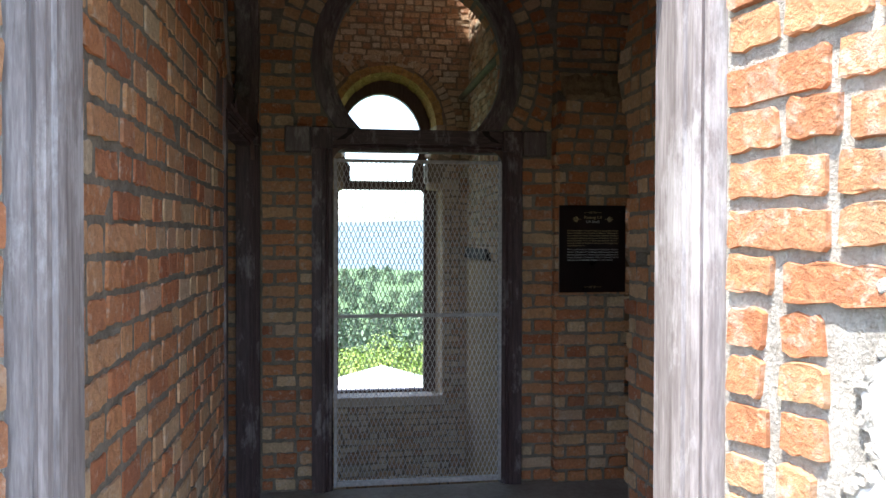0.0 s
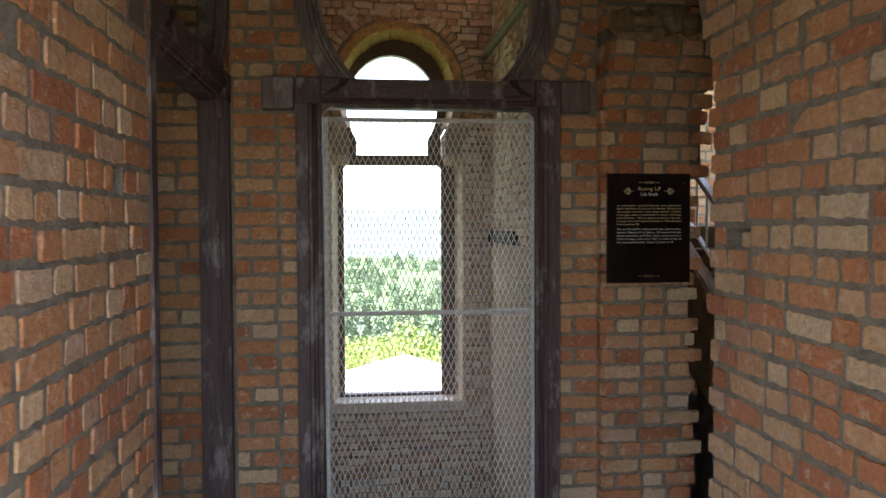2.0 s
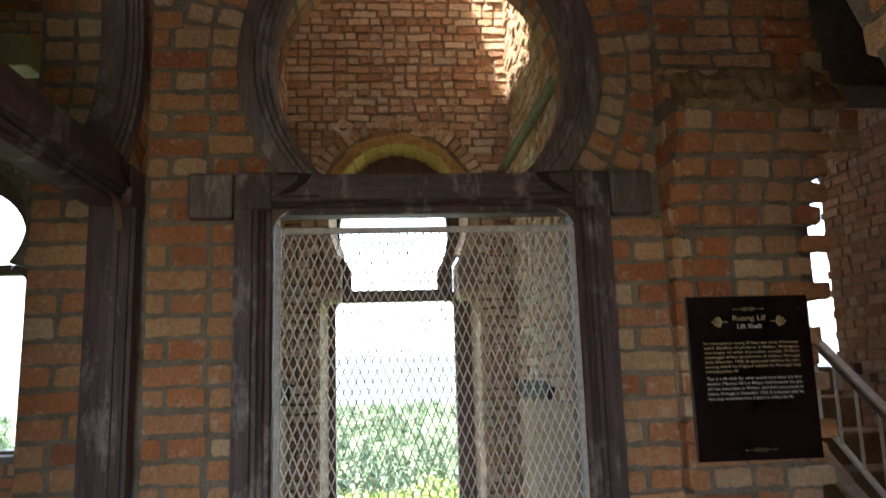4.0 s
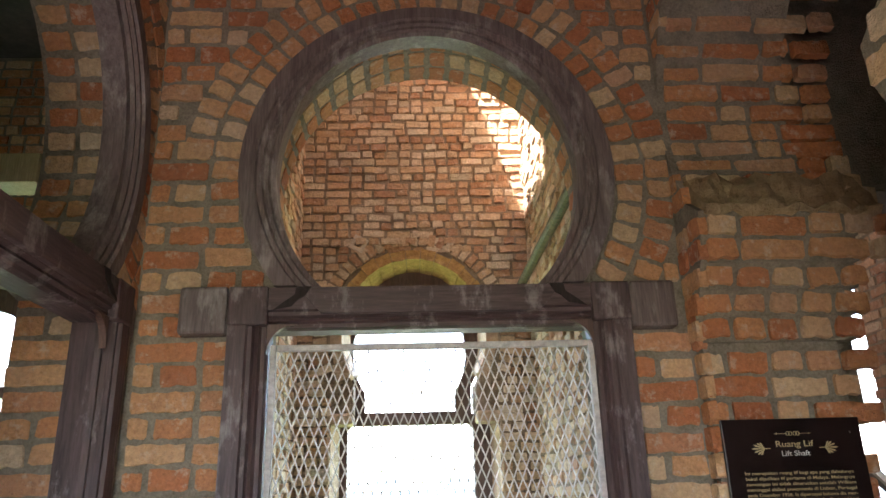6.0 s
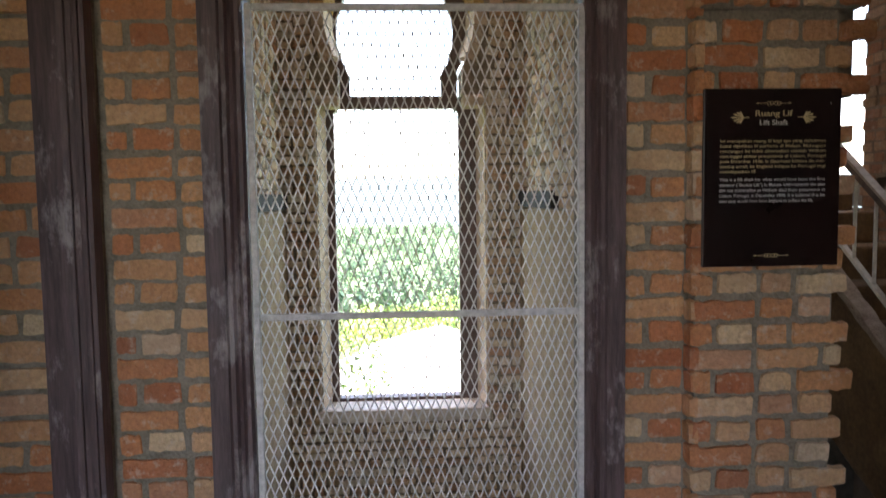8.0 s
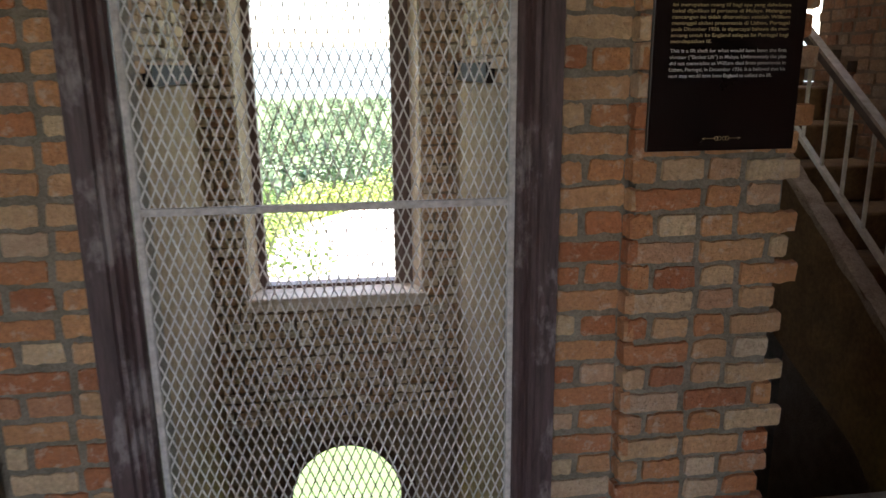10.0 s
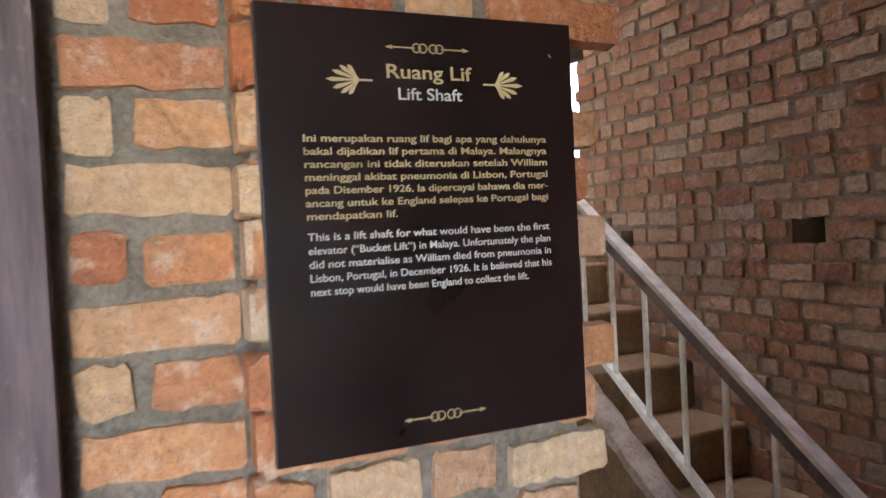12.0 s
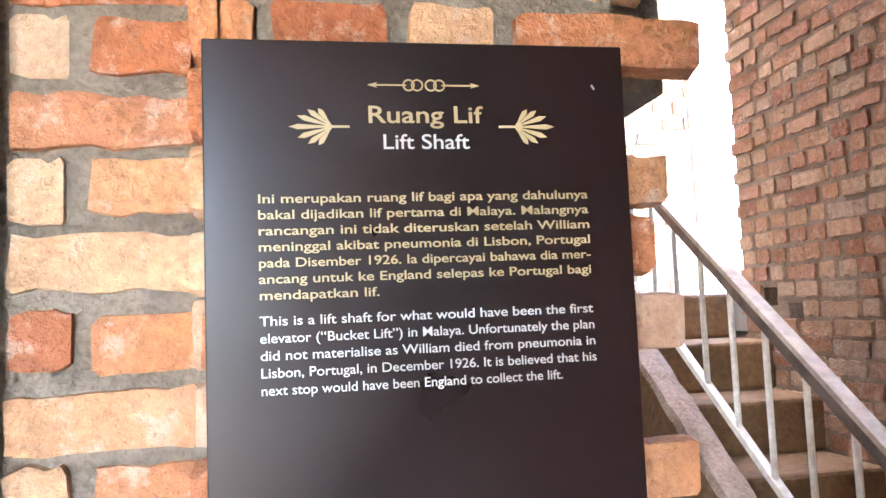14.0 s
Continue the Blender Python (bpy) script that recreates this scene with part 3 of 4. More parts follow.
def lay_east():
    def spans(v, j):
        end = JN + (0.03 if j % 2 else -0.005) + random.Random(j).uniform(-0.02, 0.02)
        if v > 2.1:
            end += min(0.12, (v - 2.1) * 0.35)
        s = [(1.35, end)]
        if v > 2.55:
            s = holes([(1.35, 4.70)], ellipse_cut(east_mid, 2.98, 0.70, 0.62, v))
        return holes(s, (3.15, 3.32)) if 1.48 < v < 1.57 else s
    pl = course_places((RW, 0, 0), (0, 1, 0), (-1, 0, 0), CEIL, spans, 21, short=0.4, proud=0.005)
    put_bricks(wall_east, near_first(pl, lambda p: abs(p.y - 2.7) + abs(p.z - 1.7)), brick_one, brick_many, 290)

    def pier(v, j):
        end = 1.893 + (0.0 if j % 2 else 0.042) + random.Random(100 + j).uniform(-0.015, 0.03) + (0.05 if v > 1.80 else 0.0)
        return [(PIER_X, end)]
    pl = course_places((0, JF, 0), (1, 0, 0), (0, -1, 0), 2.1, pier, 22, proud=0.009, bond=True)
    for k, (dy, v) in enumerate([(0.03, 2.14), (0.062, 2.222), (0.102, 2.305), (0.14, 2.388), (0.158, 2.47)]):
        pl += course_places((0, JF - dy, v - PITCH / 2), (1, 0, 0), (0, -1, 0), PITCH, lambda v_, j: [(PIER_X + 0.004 * k, 1.97 + 0.012 * (k % 2) + (0.10 if k > 2 else 0.0))], 30 + k, proud=0.012, short=0.6, tilt=2.5)
        pl += course_places((RW - 0.001, 0, v - PITCH / 2), (0, 1, 0), (-1, 0, 0), PITCH, lambda v_, j: [(JF - dy - 0.006, JF + 0.05)], 300 + k, proud=0.009, rough=0.002, tilt=0.8)
        part("core", one_box(PIER_X + 0.008 + 0.004 * k, 1.94, JF - dy + 0.006, JF + 0.05, v - PITCH / 2 + 0.001, v + PITCH / 2 - 0.001), mortar, wall_pier)
    bm = bmesh.new()
    rows = []
    for i in range(25):
        x = PIER_X + 0.015 + 0.60 * i / 24
        row = []
        for y, z in ((JF - 0.17, 2.505), (JF - 0.178, 2.525), (JF - 0.16, 2.555), (JF - 0.135, 2.59), (JF - 0.11, 2.63), (JF - 0.07, 2.69), (JF + 0.06, 2.70), (JF + 0.06, 2.505)):
            q = Vector((x * 22, y * 30, z * 30))
            row.append(bm.verts.new((x, y + 0.03 * noise.noise(q), z + 0.03 * noise.noise(q + Vector((7, 3, 1))))))
        rows.append(row)
    for r0, r1 in zip(rows, rows[1:]):
        for k in range(8):
            bm.faces.new((r0[k], r0[(k + 1) % 8], r1[(k + 1) % 8], r1[k]))
    bm.faces.new(rows[0])
    bm.faces.new(rows[-1])
    bmesh.ops.recalc_face_normals(bm, faces=bm.faces[:])
    part("ledge", bm, stained_lime, wall_pier, "dirty weathered mortar haunch of the arch springing")
    v = 2.60
    while v < 3.5:
        y = east_mid + 0.70 * math.sqrt(max(0.0, 1 - ((v - 2.98) / 0.62) ** 2))
        pl += course_places((0, y, v - PITCH / 2), (1, 0, 0), (0, -1, 0), PITCH, lambda v_, j: [(PIER_X + 0.02, 2.085)], int(v * 1000), proud=0.010)
        v += PITCH
    side = course_places((PIER_X + 0.002, 0, 0), (0, 1, 0), (-1, 0, 0), 2.5, lambda v, j: [(JF - 0.012, FACE - 0.004)], 41, proud=0.008)
    put_bricks(wall_pier, near_first(pl + side, lambda p: abs(p.z - 1.5)), brick_one, brick_many, 300)


def lay_north():
    def spans(v, j):
        if v < 2.17:
            return [(LW + 0.02, CX - 0.685), (CX + 0.69, PIER_X - 0.006)]
        if v < 2.33:
            return [(LW + 0.02, CX - 0.845), (CX + 0.855, PIER_X - 0.006)]
        wide = holes([(LW + 0.01, 1.39)], ellipse_cut(CX, 2.76, 0.92, 0.93, v))
        if v < 2.87:
            a, b = ellipse_cut(CX, 2.76, 0.70, 0.715, v) if v < 2.67 else ellipse_cut(CX, 2.76, 0.81, 0.82, v)
            return [(LW + 0.01, max(a, CX - 0.67 if v < 2.4 else a))] + [q for q in wide if q[0] > CX]
        return wide
    pl = course_places((0, FACE, 0), (1, 0, 0), (0, -1, 0), CEIL, spans, 51, short=0.35, proud=0.006, bond=True)
    pl += ring_places(CX, 2.76, 0.745, 0.755, FACE, -31, 188, "x", 7) + ring_places(CX, 2.76, 0.86, 0.87, FACE, -26, 172, "x", 8)
    pl = [q for q in pl if LW < q[0].translation.x < 1.39]
    put_bricks(wall_north, near_first(pl, lambda p: p.z), brick_one, brick_many, 300)
    # underside of the arch
    inner = []
    for row, y in enumerate((4.80, 4.91, 5.02)):
        a = radians(-40)
        while a < radians(220):
            p = Vector((CX + 0.595 * math.cos(a), y, 2.76 + 0.625 * math.sin(a)))
            N = Vector((-math.cos(a), 0, -math.sin(a)))
            U = Vector((0, 1, 0))
            W = U.cross(N)
            inner.append((Matrix.Translation(p) @ Matrix((U, N, W)).transposed().to_4x4() @ pose(0, 0, 0, rng.uniform(-3, 3), rng.uniform(-4, 4), 0), 0.10))
            a += 0.083 / 0.57
    put_bricks(wall_north, inner, brick_one, brick_many, 0)


def lay_shaft():
    def back(v, j):
        s = [(SL, SR)]
        if v < 2.2:
            if v > 0:
                s = holes(s, (0.45 - 0.57, 0.45 + 0.57))
        elif v < 3.35:
            s = holes(s, ellipse_cut(0.45, 2.72, 0.71, 0.76, v))
        return s
    pl = course_places((0, BACK, 0), (1, 0, 0), (0, -1, 0), TOP, back, 61, v0=-0.9, rough=0.011, proud=0.012, short=0.45, tilt=2.2, size=0.77, wild=0.007)
    pl += ring_places(0.45, 2.72, 0.66, 0.71, BACK, -20, 200, "x", 9, L=0.10, pitch=0.066, proud=0.014)
    put_bricks(wall_back, near_first(pl, lambda p: abs(p.z - 3.9)), shaft_one, shaft_many, 290, size=0.77)
    for wall, x, n, seed in ((wall_sl, SL, 1, 62), (wall_sr, SR, -1, 63)):
        pl = course_places((x, 0, 0), (0, 1, 0), (n, 0, 0), TOP, lambda v, j: [(5.10, 7.27)], seed, v0=1.43, rough=0.012, proud=0.011, short=0.45, tilt=2.2, size=0.77, wild=0.008)
        put_bricks(wall, pl, shaft_one, shaft_many, 0, size=0.77)


def lay_room():
    def spans(v, j):
        s = [(-4.2, -0.64)]
        if 1.12 < v < 2.42:
            s = holes(s, (-2.66 - 0.52, -2.66 + 0.52))
        elif v < 3.3 and v > 1.0:
            s = holes(s, ellipse_cut(-2.66, 2.72, 0.57, 0.53, v))
        return s
    pl = course_places((0, BACK + 0.02, 0), (1, 0, 0), (0, -1, 0), CEIL, spans, 71)
    put_bricks(wall_nw, near_first(pl, lambda p: abs(p.x + 2.0) + abs(p.z - 2)), brick_one, brick_many, 120)
    pl = course_places((LW - 0.350, 0, 0), (0, 1, 0), (-1, 0, 0), CEIL, lambda v, j: [(4.66, 5.05)], 72)
    put_bricks(wall_west, pl, brick_one, brick_many, 0)


def lay_stair():
    def spans(v, j):
        s = [(3.2, 6.52 + (0.02 if j % 2 else -0.01))]
        if 1.44 < v < 1.53:
            s = holes(holes(s, (5.26, 5.40)), (6.17, 6.27))
        if 1.50 < v < 1.59:
            s = holes(s, (6.31, 6.41))
        return s
    pl = course_places((STX1, 0, 0), (0, 1, 0), (-1, 0, 0), 5.4, spans, 81, v0=0.0, rough=0.006, short=0.4, size=0.77)
    put_bricks(wall_stair, near_first(pl, lambda p: abs(p.y - 5.6) + abs(p.z - 1.9)), red_one, red_many, 300, size=0.77)
    pl = course_places((0, BACK, 0), (1, 0, 0), (0, -1, 0), 5.0, lambda v, j: [(1.64, 3.42 + (0.04 if j % 2 else -0.02))], 82)
    put_bricks(wall_far, near_first(pl, lambda p: abs(p.x - 3.2) + abs(p.z - 2.2)), brick_one, brick_many, 100)


def lay_entry():
    out = Vector((0.155, -0.51, 0)).normalized()
    N = Vector((-out.y, out.x, 0))
    N = -N if N.x > 0 else N
    r = random.Random(5)

    def spans(v, j):
        if v < 1.55:
            return [(0.014, 0.085 + r.uniform(0.0, 0.02)), (0.125, 0.185 + r.uniform(0.0, 0.03))] + ([(0.36, 0.53)] if v < 1.30 else [])
        return [(0.012, 0.53)]
    pl = course_places((0.675, 1.21, 0), out, N, 4.0, spans, 91, v0=0.02, proud=0.011, rough=0.004, short=0.45, tilt=0.6)
    out2 = Vector((-0.155, -0.51, 0)).normalized()
    N2 = Vector((-out2.y, out2.x, 0))
    N2 = -N2 if N2.x < 0 else N2
    pl += course_places((-0.515, 1.21, 0), out2, N2, 4.0, lambda v, j: [(0.012, 0.53)], 92, v0=0.02, proud=0.011, rough=0.004, short=0.45, tilt=0.6)
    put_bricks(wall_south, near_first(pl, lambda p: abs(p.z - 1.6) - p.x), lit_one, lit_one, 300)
    # plaster left on the lower part of the reveal
    bm = bmesh.new()
    rr = random.Random(3)
    edge = [(0.52, 1.47), (0.44, 1.47), (0.36, 1.46), (0.31, 1.43), (0.335, 1.38), (0.30, 1.33), (0.26, 1.28), (0.27, 1.22), (0.30, 1.17), (0.25, 1.12), (0.22, 1.02), (0.20, 0.9), (0.21, 0.7)]
    fine = []
    edge = [(u, v + 0.13) for u, v in edge]
    for (a, b), (c, d) in zip(edge, edge[1:]):
        for i in range(4):
            f = i / 4
            fine.append((a + (c - a) * f + rr.uniform(-0.008, 0.008), b + (d - b) * f + rr.uniform(-0.008, 0.008)))
    slab(bm, [[(0.20, 0.3), (0.528, 0.3), (0.528, 1.60)] + fine[1:]], Vector((0.675, 1.21, 0)) + N * 0.012, out, Z, N, 0.02)
    part("plaster_patch", bm, plaster, wall_south, "broken white plaster patch")
    bm = bmesh.new()
    for u, v in fine[1:]:
        at = Vector((0.675, 1.21, v + rr.uniform(-0.006, 0.006))) + out * (u + rr.uniform(-0.006, 0.006)) + N * rr.uniform(0.002, 0.008)
        w = rr.uniform(0.008, 0.019)
        made = bmesh.ops.create_icosphere(bm, subdivisions=2, radius=w, matrix=Matrix.Translation(at))["verts"]
        for q in made:
            d = q.co - at
            q.co = at + d * (1 + 0.7 * noise.noise(q.co * 70)) - N * d.dot(N) * 0.45
    part("broken_edge", bm, mortar_pale, wall_south, "crumbling mortar along the plaster edge")


# ---- wooden horseshoe frames ----
STEPS = [(0.0, 0.0), (0.060, 0.0), (0.066, 0.012), (0.080, 0.012), (0.088, 0.026), (0.100, 0.020), (0.108, 0.034), (0.122, 0.034), (0.130, 0.050)]


def horseshoe_frame(at, turn, label, beam):
    """Door frame with moulded jambs, lintel, corner blocks and a round head; its face looks to -y before the turn."""
    f = thing("horseshoe_door_frame", label, "door frame", at)
    D, H = 0.13, 2.32
    for s in (-1, 1):
        prof = [(s * (0.68 - w), d) for w, d in STEPS] + [(s * 0.55, D), (s * 0.68, D)]
        bm = bmesh.new()
        slab(bm, [prof], (0, 0, H - 0.10), (1, 0, 0), (0, 1, 0), Z, H - 0.10)
        part("jamb", bm, wood, f)
        bm = bmesh.new()
        box(bm, min(s * 0.55, s * 0.684), max(s * 0.55, s * 0.684), -0.006, D, 2.19, H + 0.004, bevel=0.008)
        part("corner_block", bm, wood, f)
        bm = bmesh.new()
        box(bm, min(s * 0.69, s * 0.85), max(s * 0.69, s * 0.85), 0.01, 0.09, 2.165, 2.33, bevel=0.012)
        part("wall_block", bm, bleached, f, "dark square timber block let into the brickwork")
        bm = bmesh.new()
        curve = [(0.552, 2.195)] + [(0.452 + 0.10 * math.cos(a), 2.095 + 0.10 * math.sin(a)) for a in [radians(90 * i / 8) for i in range(9)]]
        slab(bm, [[(s * u, v) for u, v in curve]], (0, 0.018, 0), (1, 0, 0), Z, (0, -1, 0), 0.022)
        part("corner_bracket", bm, window_wood, f)
    prof = [(0.0, H - 0.002)] + [(d, 2.295 - w * 0.9) for w, d in STEPS] + [(D, 2.178), (D, H - 0.002)]
    bm = bmesh.new()
    slab(bm, [prof], (-0.549, 0, 0), (0, 1, 0), Z, (-1, 0, 0), 1.098)
    part("lintel", bm, beam, f)
    face = [(-0.45, 2.314), (0.45, 2.314), (0.37, 2.225), (-0.37, 2.225)]
    part("lintel_face", slab(bmesh.new(), [face], (0, -0.009, 0), (1, 0, 0), Z, (0, -1, 0), 0.02), beam, f)
    for s in (-1, 1):
        gap = [(0.455, 2.318), (0.405, 2.318), (0.425, 2.285), (0.445, 2.275), (0.47, 2.25), (0.53, 2.238), (0.50, 2.262), (0.46, 2.29)]
        part("scarf_joint", slab(bmesh.new(), [[(s * u, v) for u, v in gap]], (0, -0.011, 0), (1, 0, 0), Z, (0, -1, 0), 0.004), crack_and_hole_dark, f, "black decayed scarf joint")
    # round head: a moulded band swept along the horseshoe
    bm = bmesh.new()
    cz, n = 2.76, 48
    rows = []
    prof = [(0.0, D - 0.01), (0.0, 0.0), (0.45, 0.0), (0.5, 0.010), (0.62, 0.010), (0.68, 0.022), (0.80, 0.020), (0.86, 0.034), (1.0, 0.040), (1.0, D - 0.01)]
    for i in range(n + 1):
        row = []
        for w, d in prof:
            rx, rz = 0.68 - 0.127 * w, 0.695 - 0.105 * w
            a0 = -math.asin(min(1, 0.435 / rz))
            a = a0 + (math.pi - 2 * a0) * i / n
            row.append(bm.verts.new((rx * math.cos(a), d, cz + rz * math.sin(a))))
        rows.append(row)
    m = len(prof)
    for r0, r1 in zip(rows, rows[1:]):
        for k in range(m):
            bm.faces.new((r0[k], r0[(k + 1) % m], r1[(k + 1) % m], r1[k]))
    for r0 in (rows[0], rows[-1]):
        bm.faces.new(r0)
    bmesh.ops.recalc_face_normals(bm, faces=bm.faces[:])
    part("round_head", bm, bleached, f, "grey bleached teak round head")
    f.rotation_euler = (0, 0, radians(turn))
    return f


frame_north = horseshoe_frame((CX - 0.006, 4.655, 0), 0, "dark weathered teak horseshoe door frame of the lift shaft", wood_x)
frame_west = horseshoe_frame((-0.50, 3.98, 0), 90, "dark weathered teak horseshoe frame of the side opening", wood_y)


# ---- mesh gate of the lift ----
def mesh_gate():
    g = thing("mesh_gate", "grey expanded-metal mesh gate closing the lift shaft", "gate", (CX, 4.71, 0))
    W, H = 0.549, 2.13
    for s in (-1, 1):
        part("stile", one_box(min(s * W, s * (W - 0.021)), max(s * W, s * (W - 0.021)), -0.012, 0.012, 0.02, H, bevel=0.003), galv, g)
    for name, z0, z1 in (("top_rail", H - 0.022, H), ("middle_bar", 1.108, 1.130), ("bottom_rail", 0.02, 0.055)):
        part(name, one_box(-W + 0.022, W - 0.022, -0.011, 0.011, z0, z1, bevel=0.003), galv, g)
    V, F = [], []
    nx, nz, t, d = 36, 29, 0.0021, 0.0022
    dw, dh = 2 * (W - 0.021) / nx, (H - 0.08) / nz

    def strand(p, q):
        k = len(V)
        dx, dz = q[0] - p[0], q[1] - p[1]
        L = math.hypot(dx, dz)
        ox, oz = -dz / L * t, dx / L * t
        for (x, z), yy in ((p, 0.0), (q, 0.0)):
            V.extend([(x - ox, -d, z - oz), (x + ox, -d, z + oz), (x + ox, d, z + oz), (x - ox, d, z - oz)])
        for i in range(4):
            F.append((k + i, k + (i + 1) % 4, k + 4 + (i + 1) % 4, k + 4 + i))
    x0 = -nx * dw / 2
    for i in range(nx):
        for j in range(nz):
            cx, cz = x0 + (i + 0.5) * dw, 0.056 + (j + 0.5) * dh
            for a, b in ((-1, -1), (-1, 1), (1, 1), (1, -1)):
                strand((cx + a * dw / 2, cz), (cx, cz + b * dh / 2))
    me = bpy.data.meshes.new("wire_mesh")
    me.from_pydata(V, [], F)
    me.materials.append(mesh_metal)
    ob = new("wire_mesh", me)
    ob.parent = g
    tagged(ob, "grey diamond expanded metal mesh")
    return g


mesh_gate()


# ---- windows ----
def horseshoe_window(name, cx, y, half, z0, shoulder, neck, rx, rz, cz, inset, label):
    outer = horseshoe(cx, half + 0.015, z0 - 0.015, shoulder + 0.0, neck + 0.02, rx + 0.02, rz + 0.02, cz)
    k = inset
    w = tagged(new(name), label, "window", kind="structure")
    low = [(cx - half + k, z0 + 0.02), (cx + half - k, z0 + 0.02), (cx + half - k, shoulder - k * 0.3 - 0.03), (cx + half - k - 0.03, shoulder - k * 0.3), (cx - half + k + 0.03, shoulder - k * 0.3), (cx - half + k, shoulder - k * 0.3 - 0.03)]
    b = shoulder + 0.05
    n2, rx2, rz2 = neck - k * 0.75, rx - k * 0.85, rz - k * 0.85
    cz = cz - 0.08
    rz2 = rz - k * 0.80
    a0 = -math.acos(n2 / rx2)
    head = [(cx - n2, b), (cx + n2, b)] + [(cx + rx2 * math.cos(a), cz + rz2 * math.sin(a)) for a in [a0 + (math.pi - 2 * a0) * i / 24 for i in range(25)]]
    bm = slab(bmesh.new(), [outer, low, head], (0, y, 0), (1, 0, 0), Z, (0, -1, 0), 0.09)
    part("window_frame", bm, window_wood, w)
    return w


win_shaft = horseshoe_window("window_1", 0.415, BACK + 0.20, 0.565, 0.035, 2.16, 0.415, 0.515, 0.565, 2.72, 0.125, "dark wooden horseshoe window open to the view")
win_low = horseshoe_window("window_2", 0.45, BACK + 0.20, 0.565, -4.195, -2.145, 0.415, 0.515, 0.565, -1.585, 0.125, "dark wooden horseshoe window of the storey below")
win_room = horseshoe_window("window_3", -2.66, BACK + 0.20, 0.515, 1.125, 2.40, 0.385, 0.485, 0.445, 2.72, 0.09, "dark wooden horseshoe window of the side room")


def block(front, back):
    """A six-sided piece between two quads."""
    bm = bmesh.new()
    f, k = [bm.verts.new(v) for v in front], [bm.verts.new(v) for v in back]
    bm.faces.new(f)
    bm.faces.new(k[::-1])
    for i in range(4):
        bm.faces.new((f[i], f[(i + 1) % 4], k[(i + 1) % 4], k[i]))
    bmesh.ops.recalc_face_normals(bm, faces=bm.faces[:])
    return bm


def reveal_lining(wall):
    """Yellow plastered bricks round the window's head and its pale arrises."""
    n = 21
    for i in range(n):
        a, b = radians(-30 + 240 * i / n + 0.25), radians(-30 + 240 * (i + 1) / n - 0.25)
        wob = rng.uniform(-0.006, 0.006)
        front = [(0.45 + (0.519 - d) * math.cos(c), BACK - 0.022 - wob, 2.72 + (0.569 - d) * math.sin(c)) for d, c in ((-0.068 - wob * 2, a), (-0.068 - wob * 2, b), (0.012, b), (0.012, a))]
        back = [(0.45 + (0.519 - d) * math.cos(c), BACK + 0.19, 2.72 + (0.569 - d) * math.sin(c)) for d, c in ((0, a), (0, b), (0.055 + wob, b), (0.055 + wob, a))]
        part("brick", block(front, back), yellow_plaster if 3 <= i < n - 3 else reveal_tan, wall)
    for s in (-1, 1):
        splay = [(0.45 + s * 0.590, BACK - 0.014), (0.45 + s * 0.580, BACK - 0.014), (0.45 + s * 0.525, BACK + 0.19), (0.45 + s * 0.590, BACK + 0.19)]
        part("arris", prism(bmesh.new(), splay, 0.04, 2.11), reveal_tan, wall, "tan worn splayed reveal of the window")
        x0, x1 = sorted((0.45 + s * 0.60, 0.45 + s * 0.42))
        part("arris", one_box(x0, x1, BACK - 0.016, BACK + 0.19, 2.112, 2.19, bevel=0.02), reveal_tan, wall)


reveal_lining(wall_back)
part("window_sill", one_box(0.45 - 0.60, 0.45 + 0.60, BACK - 0.03, BACK + 0.41, -0.06, 0.032, bevel=0.012), sill_stone, win_shaft, "crumbling pale stone sill")


# ---- stair ----
RISE, GO = 0.18, 0.253


def stair():
    st = thing("staircase", "narrow worn concrete stair climbing beside a brick wall", "staircase", (0, 0, 0))
    for i in range(-6, 3):
        y, z = 6.10 + i * GO, 1.205 + i * RISE
        d = GO + 0.03 if i < 2 else BACK - y - 0.002
        part("step", one_box(STX0 + 0.05, STX1 - 0.004, y, y + d, z - RISE, z, bevel=0.014), step_mat, st)
    side = [(4.88, -0.195), (4.99, -0.195), (5.14, -0.06), (5.65, 0.14), (7.29, 1.0), (7.29, 1.56), (6.62, 1.56), (4.90, 0.395), (4.88, 0.36)]
    bm = slab(bmesh.new(), [side], (STX0 - 0.03, 0, 0), (0, 1, 0), Z, (-1, 0, 0), 0.085)
    stringer = part("stringer", bm, step_mat, st, "rough concrete stair edge")
    bm = bmesh.new()
    rows = []
    for i in range(41):
        y = 4.885 + 1.73 * i / 40
        row = []
        for x, dz in ((STX0 - 0.036, -0.03), (STX0 - 0.03, 0.006), (STX0 + 0.0, 0.016), (STX0 + 0.03, 0.014), (STX0 + 0.058, 0.004), (STX0 + 0.058, -0.03)):
            q = Vector((x * 25, y * 14, dz * 20))
            row.append(bm.verts.new((x + 0.008 * noise.noise(q), y, 0.385 + (y - 4.885) * 0.682 + dz + 0.014 * noise.noise(q + Vector((4, 9, 2))))))
        rows.append(row)
    for r0, r1 in zip(rows, rows[1:]):
        for k in range(5):
            bm.faces.new((r0[k], r0[k + 1], r1[k + 1], r1[k]))
    bm.faces.new(rows[0])
    bm.faces.new(rows[-1])
    bmesh.ops.recalc_face_normals(bm, faces=bm.faces[:])
    part("coping", bm, worn_edge, stringer, "tan crumbling top edge of the stair parapet")
    return st


def tube(bm, p, q, r, n=10):
    p, q = Vector(p), Vector(q)
    d = q - p
    m = Matrix.Translation((p + q) / 2) @ d.to_track_quat("Z", "Y").to_matrix().to_4x4()
    bmesh.ops.create_cone(bm, cap_ends=True, segments=n, radius1=r, radius2=r, depth=d.length, matrix=m)
    return bm


RX = 2.75


